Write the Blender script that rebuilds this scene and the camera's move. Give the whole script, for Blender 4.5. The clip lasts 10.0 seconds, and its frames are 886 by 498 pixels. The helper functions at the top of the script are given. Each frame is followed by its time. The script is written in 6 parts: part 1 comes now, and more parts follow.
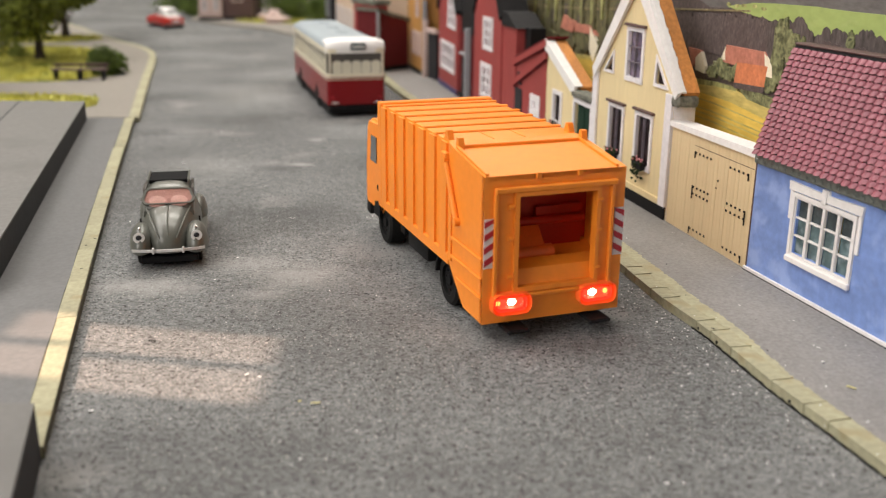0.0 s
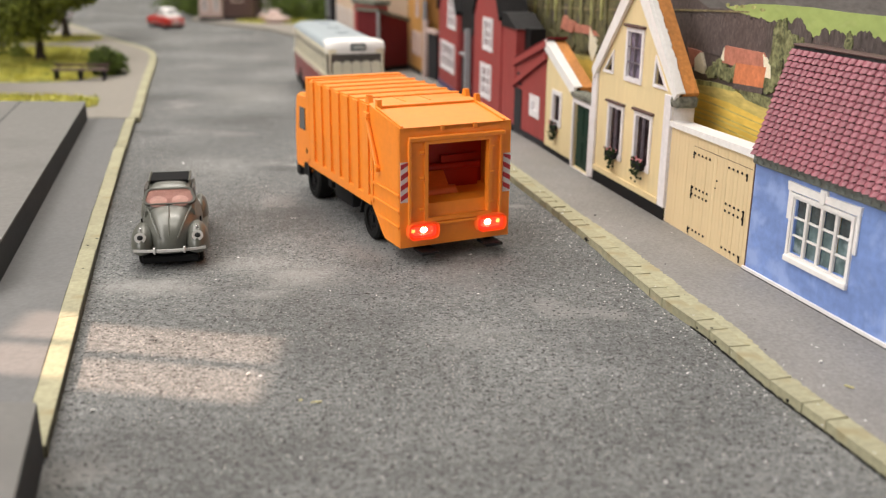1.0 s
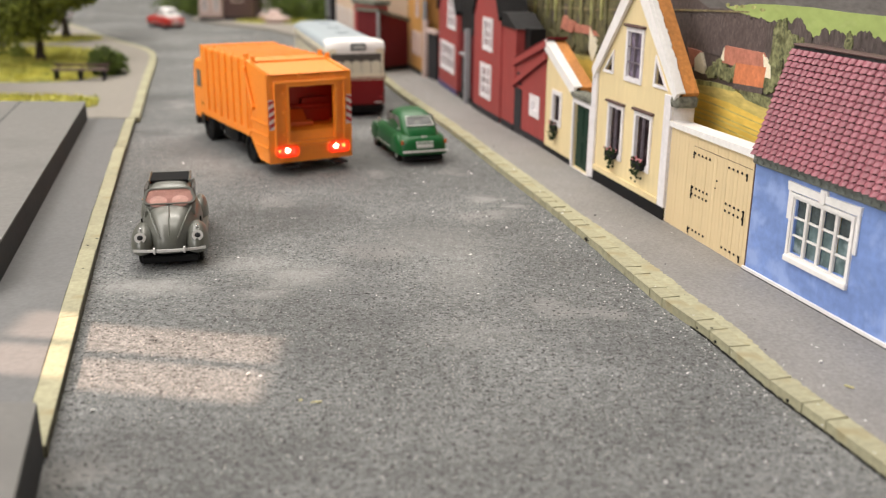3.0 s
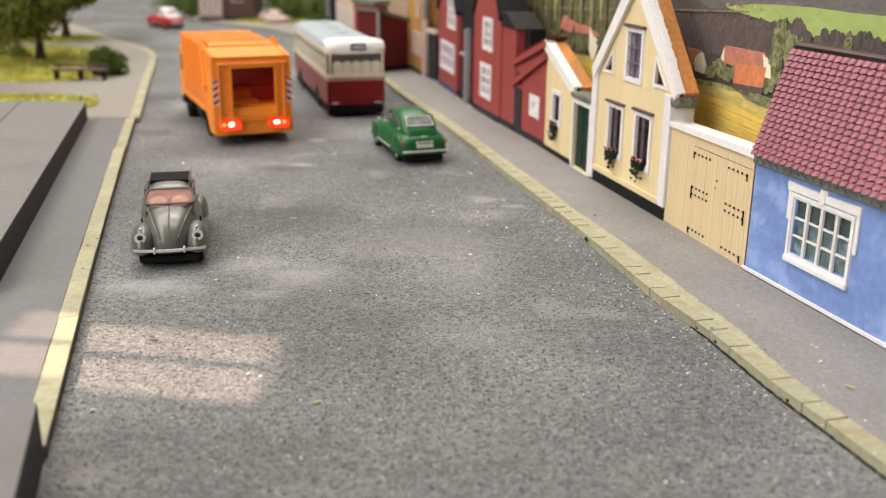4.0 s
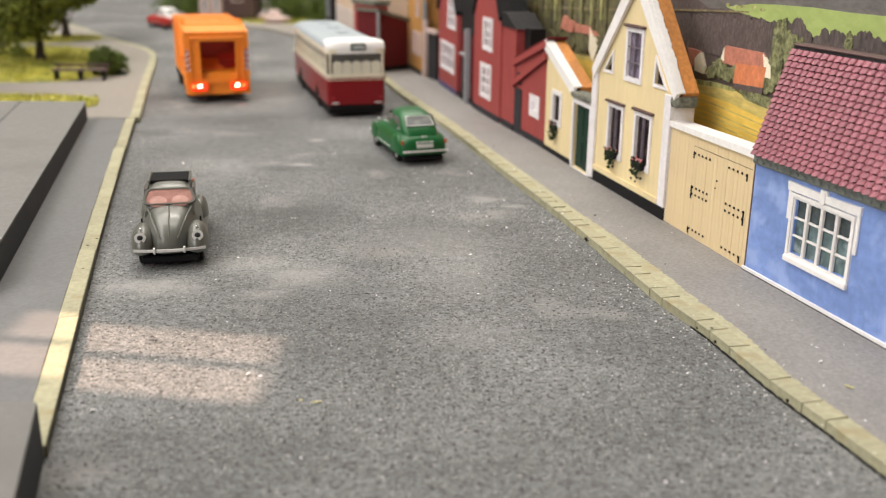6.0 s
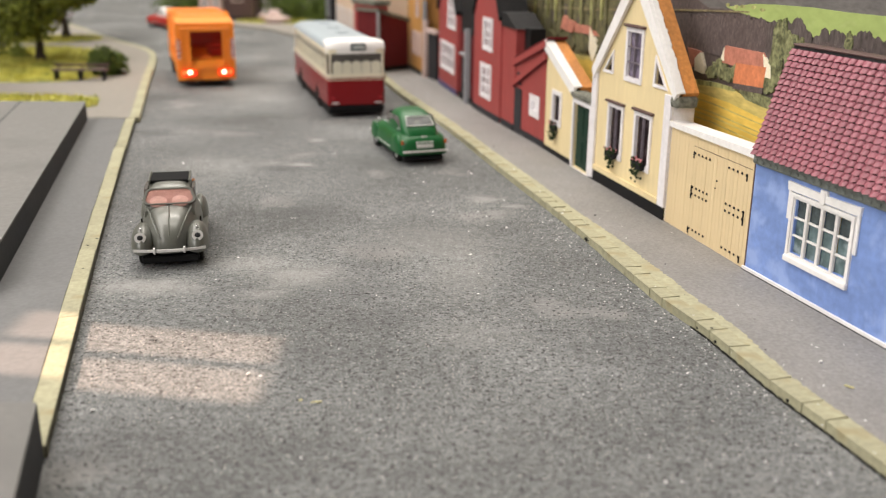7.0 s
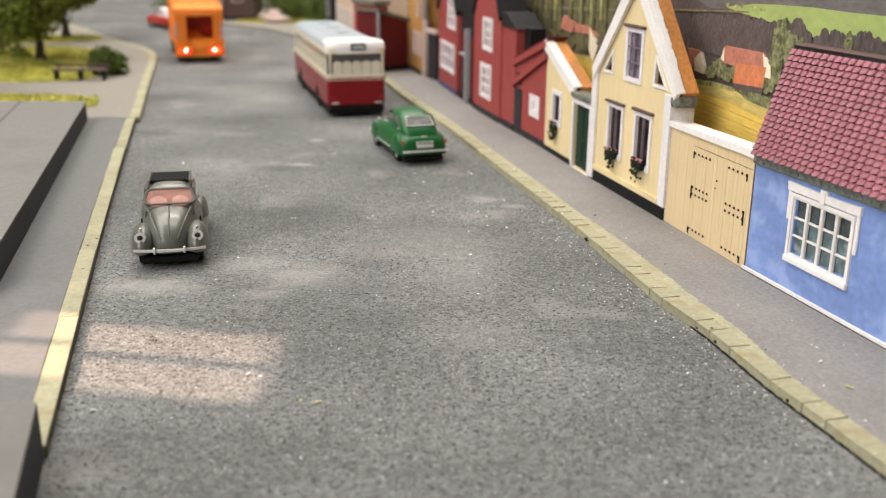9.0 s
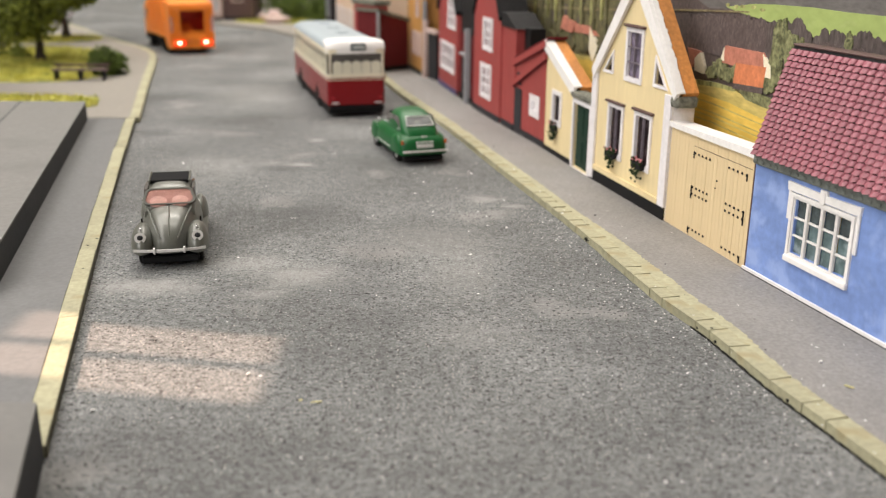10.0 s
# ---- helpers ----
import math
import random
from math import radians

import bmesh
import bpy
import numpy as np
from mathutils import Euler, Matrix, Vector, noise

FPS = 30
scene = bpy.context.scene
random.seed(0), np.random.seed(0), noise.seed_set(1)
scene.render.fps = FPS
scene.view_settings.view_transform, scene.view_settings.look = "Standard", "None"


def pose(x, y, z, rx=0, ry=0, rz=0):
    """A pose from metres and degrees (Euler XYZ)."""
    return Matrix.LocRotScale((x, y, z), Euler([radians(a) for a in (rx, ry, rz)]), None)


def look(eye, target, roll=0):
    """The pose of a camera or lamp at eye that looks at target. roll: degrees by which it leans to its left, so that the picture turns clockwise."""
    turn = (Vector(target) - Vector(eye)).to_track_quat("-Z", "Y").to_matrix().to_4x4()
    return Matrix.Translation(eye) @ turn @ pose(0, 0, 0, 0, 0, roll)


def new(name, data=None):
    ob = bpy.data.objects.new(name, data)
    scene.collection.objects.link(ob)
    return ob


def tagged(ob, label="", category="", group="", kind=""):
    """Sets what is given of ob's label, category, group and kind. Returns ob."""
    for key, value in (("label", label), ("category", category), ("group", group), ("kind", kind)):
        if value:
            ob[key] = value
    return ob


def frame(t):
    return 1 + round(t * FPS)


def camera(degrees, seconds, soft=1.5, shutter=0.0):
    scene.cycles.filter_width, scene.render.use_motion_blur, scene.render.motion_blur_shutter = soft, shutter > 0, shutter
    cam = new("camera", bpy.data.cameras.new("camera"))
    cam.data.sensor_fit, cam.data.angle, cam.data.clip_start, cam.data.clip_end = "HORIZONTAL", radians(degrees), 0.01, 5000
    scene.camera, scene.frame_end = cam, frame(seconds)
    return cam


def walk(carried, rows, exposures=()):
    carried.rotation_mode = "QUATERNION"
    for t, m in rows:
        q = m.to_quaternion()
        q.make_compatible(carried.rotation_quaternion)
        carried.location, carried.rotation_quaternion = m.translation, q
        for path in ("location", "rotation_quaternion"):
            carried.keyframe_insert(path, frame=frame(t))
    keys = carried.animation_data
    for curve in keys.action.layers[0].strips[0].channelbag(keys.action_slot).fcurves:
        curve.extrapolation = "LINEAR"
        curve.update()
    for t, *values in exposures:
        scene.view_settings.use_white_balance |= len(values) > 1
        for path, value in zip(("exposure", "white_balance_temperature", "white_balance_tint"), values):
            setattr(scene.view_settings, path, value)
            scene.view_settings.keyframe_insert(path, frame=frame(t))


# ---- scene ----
# A model street in 1:87 on a table top. Lengths below are millimetres, scaled to metres by MM.
MM = 0.001

# ---- camera ----
cam = camera(49.47, 10.0, soft=1.25)
cam.data.dof.use_dof = True
cam.data.dof.focus_distance = 0.21
cam.data.dof.aperture_fstop = 22.5
EYE = (0.0, 0.0, 71.8)
PITCH, ROLL = 17.727, 0.523


def camera_at(ahead):
    c, s = math.cos(radians(PITCH)), math.sin(radians(PITCH))
    eye = Vector((EYE[0], EYE[1] + ahead * c, EYE[2] - ahead * s)) * MM
    return look(eye, eye + Vector((0, c, -s)), ROLL)


walk(cam, [(0.0, camera_at(0.9)), (0.5, camera_at(0.45)), (1.0, camera_at(0.0)), (5.0, camera_at(0.0)), (10.0, camera_at(0.0))],
     exposures=[(0.0, -0.18), (0.7, -0.13), (1.5, -0.07), (4.0, -0.02), (10.0, 0.0)])

# ---- light ----
SUN_TO = Vector((-1.0, 0.155, 0.84)).normalized()
world = bpy.data.worlds.new("sky")
scene.world = world
world.use_nodes = True
wt = world.node_tree
sky = wt.nodes.new("ShaderNodeTexSky")
sky.sky_type = "NISHITA"
sky.sun_disc = False
sky.sun_elevation = math.asin(SUN_TO.z)
sky.sun_rotation = math.atan2(SUN_TO.x, SUN_TO.y)
wt.links.new(sky.outputs[0], wt.nodes["Background"].inputs[0])
wt.nodes["Background"].inputs[1].default_value = 0.1

sun_data = bpy.data.lights.new("sun", "SUN")
sun_data.energy, sun_data.angle, sun_data.color = 8.8, radians(0.22), (1.0, 0.68, 0.51)
sun = new("sun", sun_data)
sun.matrix_world = look(SUN_TO * 3, (0, 0, 0))


def area(name, eye, target, sx, sy, power, color):
    d = bpy.data.lights.new(name, "AREA")
    d.shape, d.size, d.size_y, d.energy, d.color = "RECTANGLE", sx, sy, power, color
    ob = new(name, d)
    ob.matrix_world = look(eye, target)
    return ob


# ceiling lights over the table and light from the west, sources assumed out of view
area("ceiling_lamp_light", (-0.10, 0.55, 1.37), (-0.10, 0.55, 0), 1.0, 0.30, 9.6, (1.0, 0.94, 0.85))
area("ceiling_lamp_light", (-0.10, 1.30, 1.37), (-0.10, 1.30, 0), 1.0, 0.30, 19.5, (1.0, 0.94, 0.85))
area("west_fill_light", (-0.68, 0.3, 1.0), (0.2, 0.35, 0.0), 1.5, 0.5, 16.4, (1.0, 0.94, 0.87))
# low lamp added to brighten the house fronts and the truck's rear
area("west_fill_light", (-0.68, -0.42, 0.42), (0.05, 0.25, 0.0), 0.66, 0.5, 6.0, (1.0, 0.94, 0.87))

# ---- materials ----


def mat(name, color, rough=0.6, metal=0.0, var=0.12, fine=2500.0, coarse=60.0, bump=0.0, spec=0.5, cvar=None, mid=0.0, speck2=None, stretch=(1, 1, 1), stain=None, stain_at=0.62, speck=None, speck_at=0.70, emit=0.0, coat=0.0):
    """Painted or printed surface with grain at two scales; stain and speck are colours laid over it in patches and dots."""
    m = bpy.data.materials.new(name)
    m.use_nodes = True
    nt = m.node_tree
    b = nt.nodes["Principled BSDF"]
    b.inputs["Roughness"].default_value = rough
    b.inputs["Metallic"].default_value = metal
    b.inputs["Specular IOR Level"].default_value = spec
    b.inputs["Coat Weight"].default_value = coat
    b.inputs["Coat Roughness"].default_value = 0.15
    tc = nt.nodes.new("ShaderNodeTexCoord")
    mp = nt.nodes.new("ShaderNodeMapping")
    mp.inputs["Scale"].default_value = stretch
    nt.links.new(tc.outputs["Object"], mp.inputs[0])

    def noise_node(scale, detail=4.0):
        n = nt.nodes.new("ShaderNodeTexNoise")
        n.inputs["Scale"].default_value = scale
        n.inputs["Detail"].default_value = detail
        nt.links.new(mp.outputs[0], n.inputs["Vector"])
        return n

    def mix(fac, a, c):
        x = nt.nodes.new("ShaderNodeMix")
        x.data_type = "RGBA"
        nt.links.new(fac, x.inputs[0])
        for sock, val in ((x.inputs[6], a), (x.inputs[7], c)):
            if isinstance(val, tuple):
                sock.default_value = (*val, 1)
            else:
                nt.links.new(val, sock)
        return x.outputs[2]

    def ramp(n, lo, hi):
        r = nt.nodes.new("ShaderNodeMapRange")
        r.inputs[1].default_value, r.inputs[2].default_value = lo, hi
        nt.links.new(n.outputs[0], r.inputs[0])
        return r.outputs[0]

    nf, nc = noise_node(fine), noise_node(coarse, 5.0)
    dark = tuple(c * (1 - var) for c in color)
    lite = tuple(min(1, c * (1 + var)) for c in color)
    col = mix(ramp(nf, 0.3, 0.7), dark, lite)
    half = nt.nodes.new("ShaderNodeMix")
    half.data_type, half.blend_type = "RGBA", "MULTIPLY"
    half.inputs[0].default_value = 1.0
    nt.links.new(col, half.inputs[6])
    tone = mix(ramp(nc, 0.3, 0.7), (1 - (var if cvar is None else cvar),) * 3, (1 + (var * 0.6 if cvar is None else cvar),) * 3)
    nt.links.new(tone, half.inputs[7])
    col = half.outputs[2]
    if mid:
        for scale in (420.0, 900.0):
            more = nt.nodes.new("ShaderNodeMix")
            more.data_type, more.blend_type = "RGBA", "MULTIPLY"
            more.inputs[0].default_value = 1.0
            nt.links.new(col, more.inputs[6])
            nt.links.new(mix(ramp(noise_node(scale, 3.0), 0.35, 0.65), (1 - mid,) * 3, (1 + mid,) * 3), more.inputs[7])
            col = more.outputs[2]
    if stain:
        col = mix(ramp(noise_node(coarse * 1.7, 6.0), stain_at, stain_at + 0.12), col, stain)
    if speck:
        col = mix(ramp(noise_node(fine * 0.55, 1.0), speck_at, speck_at + 0.03), col, speck)
    if speck2:
        col = mix(ramp(noise_node(fine * 0.8, 1.0), 0.68, 0.72), col, speck2)
    nt.links.new(col, b.inputs["Base Color"])
    rr = nt.nodes.new("ShaderNodeMapRange")
    rr.inputs[3].default_value, rr.inputs[4].default_value = rough * 0.85, min(1, rough * 1.15)
    nt.links.new(nc.outputs[0], rr.inputs[0])
    nt.links.new(rr.outputs[0], b.inputs["Roughness"])
    if bump:
        bp = nt.nodes.new("ShaderNodeBump")
        bp.inputs["Strength"].default_value = bump
        bp.inputs["Distance"].default_value = 0.0004
        nt.links.new(nf.outputs[0], bp.inputs["Height"])
        nt.links.new(bp.outputs[0], b.inputs["Normal"])
    if emit:
        nt.links.new(col, b.inputs["Emission Color"])
        b.inputs["Emission Strength"].default_value = emit
    return m


def vary(m, amount=0.18):
    """Gives each piece that wears m a tone of its own."""
    nt = m.node_tree
    b = nt.nodes["Principled BSDF"]
    src = b.inputs["Base Color"].links[0].from_socket
    oi = nt.nodes.new("ShaderNodeObjectInfo")
    r = nt.nodes.new("ShaderNodeMapRange")
    r.inputs[3].default_value, r.inputs[4].default_value = 1 - amount, 1 + amount
    nt.links.new(oi.outputs["Random"], r.inputs[0])
    x = nt.nodes.new("ShaderNodeMix")
    x.data_type, x.blend_type = "RGBA", "MULTIPLY"
    x.inputs[0].default_value = 1.0
    nt.links.new(src, x.inputs[6])
    nt.links.new(r.outputs[0], x.inputs[7])
    nt.links.new(x.outputs[2], b.inputs["Base Color"])
    return m


M_ASPHALT = mat("asphalt", (0.140, 0.144, 0.145), 0.85, var=0.60, cvar=0.42, mid=0.20, fine=2200, coarse=18, bump=0.65, stain=(0.245, 0.24, 0.235), stain_at=0.60, speck=(0.03, 0.03, 0.03), speck_at=0.61, speck2=(0.42, 0.40, 0.37))


def blotch(m, spots):
    """Worn and oily patches on a sheet: (x, y, rx, ry, colour, strength), millimetres, with ragged soft rims."""
    nt = m.node_tree
    b = nt.nodes["Principled BSDF"]
    col = b.inputs["Base Color"].links[0].from_socket
    tc = nt.nodes.new("ShaderNodeTexCoord")
    n = nt.nodes.new("ShaderNodeTexNoise")
    n.inputs["Scale"].default_value, n.inputs["Detail"].default_value = 160.0, 6.0
    nt.links.new(tc.outputs["Object"], n.inputs["Vector"])
    for x, y, rx, ry, c, k in spots:
        mp = nt.nodes.new("ShaderNodeMapping")
        mp.vector_type = "TEXTURE"
        mp.inputs["Location"].default_value = (x * MM, y * MM, 0)
        mp.inputs["Scale"].default_value = (rx * MM, ry * MM, 1)
        nt.links.new(tc.outputs["Object"], mp.inputs[0])
        ln = nt.nodes.new("ShaderNodeVectorMath")
        ln.operation = "LENGTH"
        nt.links.new(mp.outputs[0], ln.inputs[0])
        ad = nt.nodes.new("ShaderNodeMath")
        ad.operation = "ADD"
        nt.links.new(ln.outputs["Value"], ad.inputs[0])
        nt.links.new(n.outputs[0], ad.inputs[1])
        r = nt.nodes.new("ShaderNodeMapRange")
        r.interpolation_type = "SMOOTHSTEP"
        r.inputs[1].default_value, r.inputs[2].default_value, r.inputs[3].default_value, r.inputs[4].default_value = 0.55, 1.5, k, 0.0
        nt.links.new(ad.outputs[0], r.inputs[0])
        x4 = nt.nodes.new("ShaderNodeMix")
        x4.data_type = "RGBA"
        nt.links.new(r.outputs[0], x4.inputs[0])
        nt.links.new(col, x4.inputs[6])
        x4.inputs[7].default_value = (*c, 1)
        col = x4.outputs[2]
    nt.links.new(col, b.inputs["Base Color"])


PALE, OILY = (0.33, 0.325, 0.315), (0.055, 0.055, 0.059)
blotch(M_ASPHALT, [(-55, 310, 13, 8, OILY, 0.6), (-114, 370, 16, 12, OILY, 0.55), (-35, 258, 22, 22, OILY, 0.35), (-48, 316, 7, 3.0, PALE, 0.75), (-48, 358, 5, 4, PALE, 0.7),
                   (-32, 204, 17, 11, PALE, 0.5), (-64, 196, 17, 9, PALE, 0.55), (12, 273, 8, 6, PALE, 0.5), (20, 265, 5, 3, PALE, 0.55), (-3, 231, 24, 20, PALE, 0.28),
                   (-20, 194, 16, 16, OILY, 0.30), (-11, 179, 14, 12, OILY, 0.25), (-78, 312, 26, 22, PALE, 0.22), (-40, 420, 26, 34, OILY, 0.25), (-95, 470, 30, 50, PALE, 0.22), (6, 171, 16, 12, PALE, 0.18),
                   (-52, 128, 26, 14, OILY, 0.28), (-24, 160, 10, 14, OILY, 0.25), (-17, 215, 9, 22, OILY, 0.28), (-44, 212, 14, 9, PALE, 0.4), (-38, 192, 9, 5, PALE, 0.4), (4, 208, 14, 26, PALE, 0.25), (30, 165, 14, 10, OILY, 0.2)])
M_PAVE = mat("pavement_grey", (0.146, 0.147, 0.150), 0.8, var=0.10, fine=900, coarse=25, bump=0.15, stain=(0.128, 0.129, 0.132), stain_at=0.56)
M_PAVE_SQ = mat("square_grey", (0.238, 0.217, 0.192), 0.8, var=0.08, fine=700, coarse=22, bump=0.15)
M_PAVE_R = mat("pavement_print", (0.222, 0.212, 0.206), 0.8, var=0.16, fine=1400, coarse=30, bump=0.2, speck=(0.5, 0.48, 0.45), speck_at=0.77)
M_KERBSIDE = mat("kerb_dark_olive", (0.075, 0.07, 0.05), 0.85, spec=0.2, var=0.35, fine=900, coarse=120, bump=0.3, stain=(0.16, 0.145, 0.09), stain_at=0.60)
M_KERB = vary(mat("kerb_cream", (0.335, 0.318, 0.21), 0.75, var=0.14, fine=900, coarse=90, bump=0.3, stain=(0.30, 0.26, 0.15), stain_at=0.60), 0.06)
M_PLAT = mat("platform_card", (0.157, 0.153, 0.148), 0.7, var=0.09, fine=700, coarse=14, bump=0.1, stain=(0.125, 0.122, 0.118), stain_at=0.58)
M_PLAT_SIDE = mat("platform_edge", (0.026, 0.027, 0.031), 0.7, spec=0.25, var=0.2, fine=800, coarse=50)
M_BOARD = mat("table_board", (0.25, 0.2, 0.14), 0.7)
M_WALLROOM = mat("room_plaster", (0.26, 0.25, 0.23), 0.8, var=0.03, fine=300, coarse=4)
M_BLUE = mat("blue_paper", (0.18, 0.275, 0.575), 0.6, var=0.12, fine=500, coarse=80, bump=0.1, stain=(0.27, 0.37, 0.67), stain_at=0.52)
M_WHITE = mat("white_paint", (0.77, 0.75, 0.74), 0.6, var=0.05, fine=900, coarse=120, bump=0.1)
M_WHITE2 = mat("white_print", (0.74, 0.71, 0.73), 0.6, var=0.07, fine=900, coarse=200)
M_YELLOW = mat("yellow_boards", (0.72, 0.59, 0.34), 0.65, var=0.05, fine=700, coarse=60, bump=0.12, stretch=(1, 1, 0.15))
M_GATE = vary(mat("gate_boards", (0.66, 0.52, 0.31), 0.65, var=0.05, fine=700, coarse=60, bump=0.12, stretch=(1, 1, 0.15)), 0.03)
M_RED = mat("red_boards", (0.31, 0.05, 0.047), 0.65, var=0.10, fine=700, coarse=60, bump=0.15, stretch=(1, 1, 0.15))
M_REDDK = mat("dark_red_card", (0.13, 0.016, 0.019), 0.75, spec=0.2, var=0.12, fine=500, coarse=50)
M_TILE = vary(mat("pantile_red", (0.29, 0.088, 0.115), 0.42, var=0.2, fine=900, coarse=60, bump=0.2, stain=(0.20, 0.055, 0.07), stain_at=0.55), 0.12)
M_ORANGE_ROOF = mat("orange_card", (0.52, 0.21, 0.05), 0.75, var=0.2, fine=900, coarse=150, bump=0.3)
M_DARKROOF = mat("dark_roof", (0.018, 0.017, 0.018), 0.75, spec=0.2, var=0.3, fine=700, coarse=90, bump=0.3)
M_CORNICE = mat("cornice_grey", (0.155, 0.17, 0.155), 0.6, var=0.2, fine=1200, coarse=150, bump=0.2)
M_MOSS = mat("eave_grey", (0.16, 0.16, 0.13), 0.9, var=0.4, fine=900, coarse=200, bump=0.8)
M_BLACK = mat("black_print", (0.010, 0.010, 0.011), 0.7, spec=0.2, var=0.3)
M_DKGREY = mat("dark_grey_print", (0.030, 0.030, 0.034), 0.7, spec=0.2, var=0.3)
M_GREYDOOR = mat("grey_post", (0.30, 0.31, 0.33), 0.6)
M_GREENDOOR = mat("green_door", (0.009, 0.032, 0.020), 0.6, spec=0.25, var=0.15)
M_BLUEPLINTH = mat("blue_plinth", (0.06, 0.06, 0.16), 0.6, var=0.2)
M_GLASS_DK = mat("window_dark", (0.022, 0.013, 0.015), 0.5, spec=0.15, var=0.5, fine=500, coarse=220, stain=(0.055, 0.036, 0.042), stain_at=0.58)
M_GLASS_LT = mat("window_teal", (0.10, 0.15, 0.16), 0.25, var=0.35, fine=500, coarse=160, stain=(0.22, 0.28, 0.30), stain_at=0.55)
M_GLASS_TOP = mat("window_shade", (0.05, 0.065, 0.07), 0.25, var=0.35, fine=500, coarse=160, stain=(0.11, 0.14, 0.15), stain_at=0.58)
M_CURTAIN = mat("window_lilac", (0.17, 0.14, 0.20), 0.4, var=0.25, fine=500, coarse=250, stain=(0.04, 0.03, 0.05), stain_at=0.55)
M_BARLILAC = mat("mullion_print", (0.20, 0.17, 0.20), 0.5, var=0.2, fine=600, coarse=300)
M_ORANGEHOUSE = mat("ochre_boards", (0.46, 0.23, 0.06), 0.65, var=0.1, fine=700, coarse=60, stretch=(1, 1, 0.2))
M_SALMON = mat("salmon_plaster", (0.66, 0.50, 0.37), 0.7, var=0.08)
M_BROWNHOUSE = mat("brown_planks", (0.10, 0.055, 0.05), 0.7, var=0.15)
M_PINK = mat("pale_pink_plaster", (0.55, 0.42, 0.38), 0.7, var=0.08)
M_TRUNK = mat("bark", (0.035, 0.025, 0.018), 0.9, var=0.3, fine=900, coarse=200, bump=0.6)
M_LEAF = mat("foliage_flock", (0.14, 0.165, 0.028), 0.9, var=0.45, fine=500, coarse=90)
M_LEAF2 = mat("bush_flock", (0.085, 0.125, 0.018), 0.9, var=0.4, fine=500, coarse=90)
M_GRASS = mat("static_grass", (0.49, 0.465, 0.095), 0.95, var=0.4, fine=600, coarse=45, bump=0.8, stain=(0.21, 0.24, 0.045), stain_at=0.54)
M_ORANGE = mat("orange_plastic", (0.92, 0.275, 0.025), 0.42, var=0.035, fine=600, coarse=60, bump=0.03)
# the same orange, darkened and reddened to carry the hopper's shade
M_ORANGE_SHADED = mat("orange_plastic_shaded", (0.50, 0.018, 0.004), 0.5, var=0.06)
M_TYRE = mat("tyre_rubber", (0.008, 0.008, 0.008), 0.7, var=0.3, spec=0.2)
M_CHASSIS = mat("chassis_black", (0.007, 0.007, 0.008), 0.6, var=0.3, spec=0.2)
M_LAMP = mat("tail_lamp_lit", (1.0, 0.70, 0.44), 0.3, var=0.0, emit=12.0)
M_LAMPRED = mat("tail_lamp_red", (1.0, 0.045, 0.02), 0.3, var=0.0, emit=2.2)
# halo of the tail lamps, put into the emission in two weaker steps
M_LAMPHALO = mat("tail_lamp_halo", (0.95, 0.15, 0.025), 0.4, var=0.0, emit=0.2)
M_LAMPGLOW = mat("tail_lamp_glow", (1.0, 0.07, 0.03), 0.35, var=0.0, emit=0.55)
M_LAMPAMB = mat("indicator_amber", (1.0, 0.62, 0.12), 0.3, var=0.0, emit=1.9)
M_SIGNRED = mat("warning_red", (0.42, 0.02, 0.03), 0.4, var=0.05)
M_SIGNWHITE = mat("warning_white", (0.72, 0.66, 0.66), 0.4, var=0.05)
M_BEETLE = mat("olive_grey_enamel", (0.105, 0.108, 0.094), 0.36, var=0.08, coat=0.2)
M_CHROME = mat("chrome", (0.75, 0.75, 0.76), 0.22, metal=0.9, var=0.05)
M_SILVER = mat("silver_print", (0.66, 0.65, 0.64), 0.35, metal=0.3, var=0.05)
M_SEAT = mat("red_brown_seat", (0.27, 0.15, 0.13), 0.12, var=0.10, coarse=120, coat=0.6)
M_SEATLIT = mat("pink_seat", (0.315, 0.175, 0.15), 0.4, var=0.15, coarse=200, coat=0.3)
M_SOFTTOP = mat("black_softtop", (0.006, 0.006, 0.007), 0.8, var=0.3, spec=0.15)
M_CARGLASS = mat("car_glass_grey", (0.11, 0.115, 0.12), 0.2, var=0.1)
M_REARGLASS = mat("rear_glass", (0.10, 0.105, 0.105), 0.3, spec=0.3, var=0.35, fine=500, coarse=250, stain=(0.20, 0.19, 0.18), stain_at=0.58)
M_GREENCAR = mat("green_enamel", (0.006, 0.088, 0.022), 0.36, var=0.08, spec=0.3)
M_BUSRED = mat("bus_red", (0.20, 0.007, 0.011), 0.3, var=0.10, spec=0.3)
M_BUSCREAM = mat("bus_cream", (0.72, 0.66, 0.52), 0.35, var=0.04)
M_BUSROOF = mat("bus_roof_grey", (0.34, 0.39, 0.43), 0.45, var=0.05)
M_BUSGLASS = mat("bus_glass", (0.10, 0.09, 0.085), 0.15, var=0.3)
M_BUSBLIND = mat("bus_cream_curtain", (0.66, 0.63, 0.51), 0.5, var=0.1)
M_REDCAR = mat("red_car_enamel", (0.45, 0.025, 0.018), 0.35, var=0.06, spec=0.3)
M_DARKCAR = mat("dark_car_enamel", (0.03, 0.02, 0.022), 0.3, var=0.06)
M_BOXLEAF = mat("box_leaves", (0.022, 0.036, 0.014), 0.9, spec=0.2, var=0.4, fine=500, coarse=200)
M_STRAW = mat("straw", (0.55, 0.50, 0.22), 0.8, var=0.2)
M_FLOWER = mat("pink_flowers", (0.65, 0.25, 0.28), 0.8, var=0.5, fine=900, coarse=500)


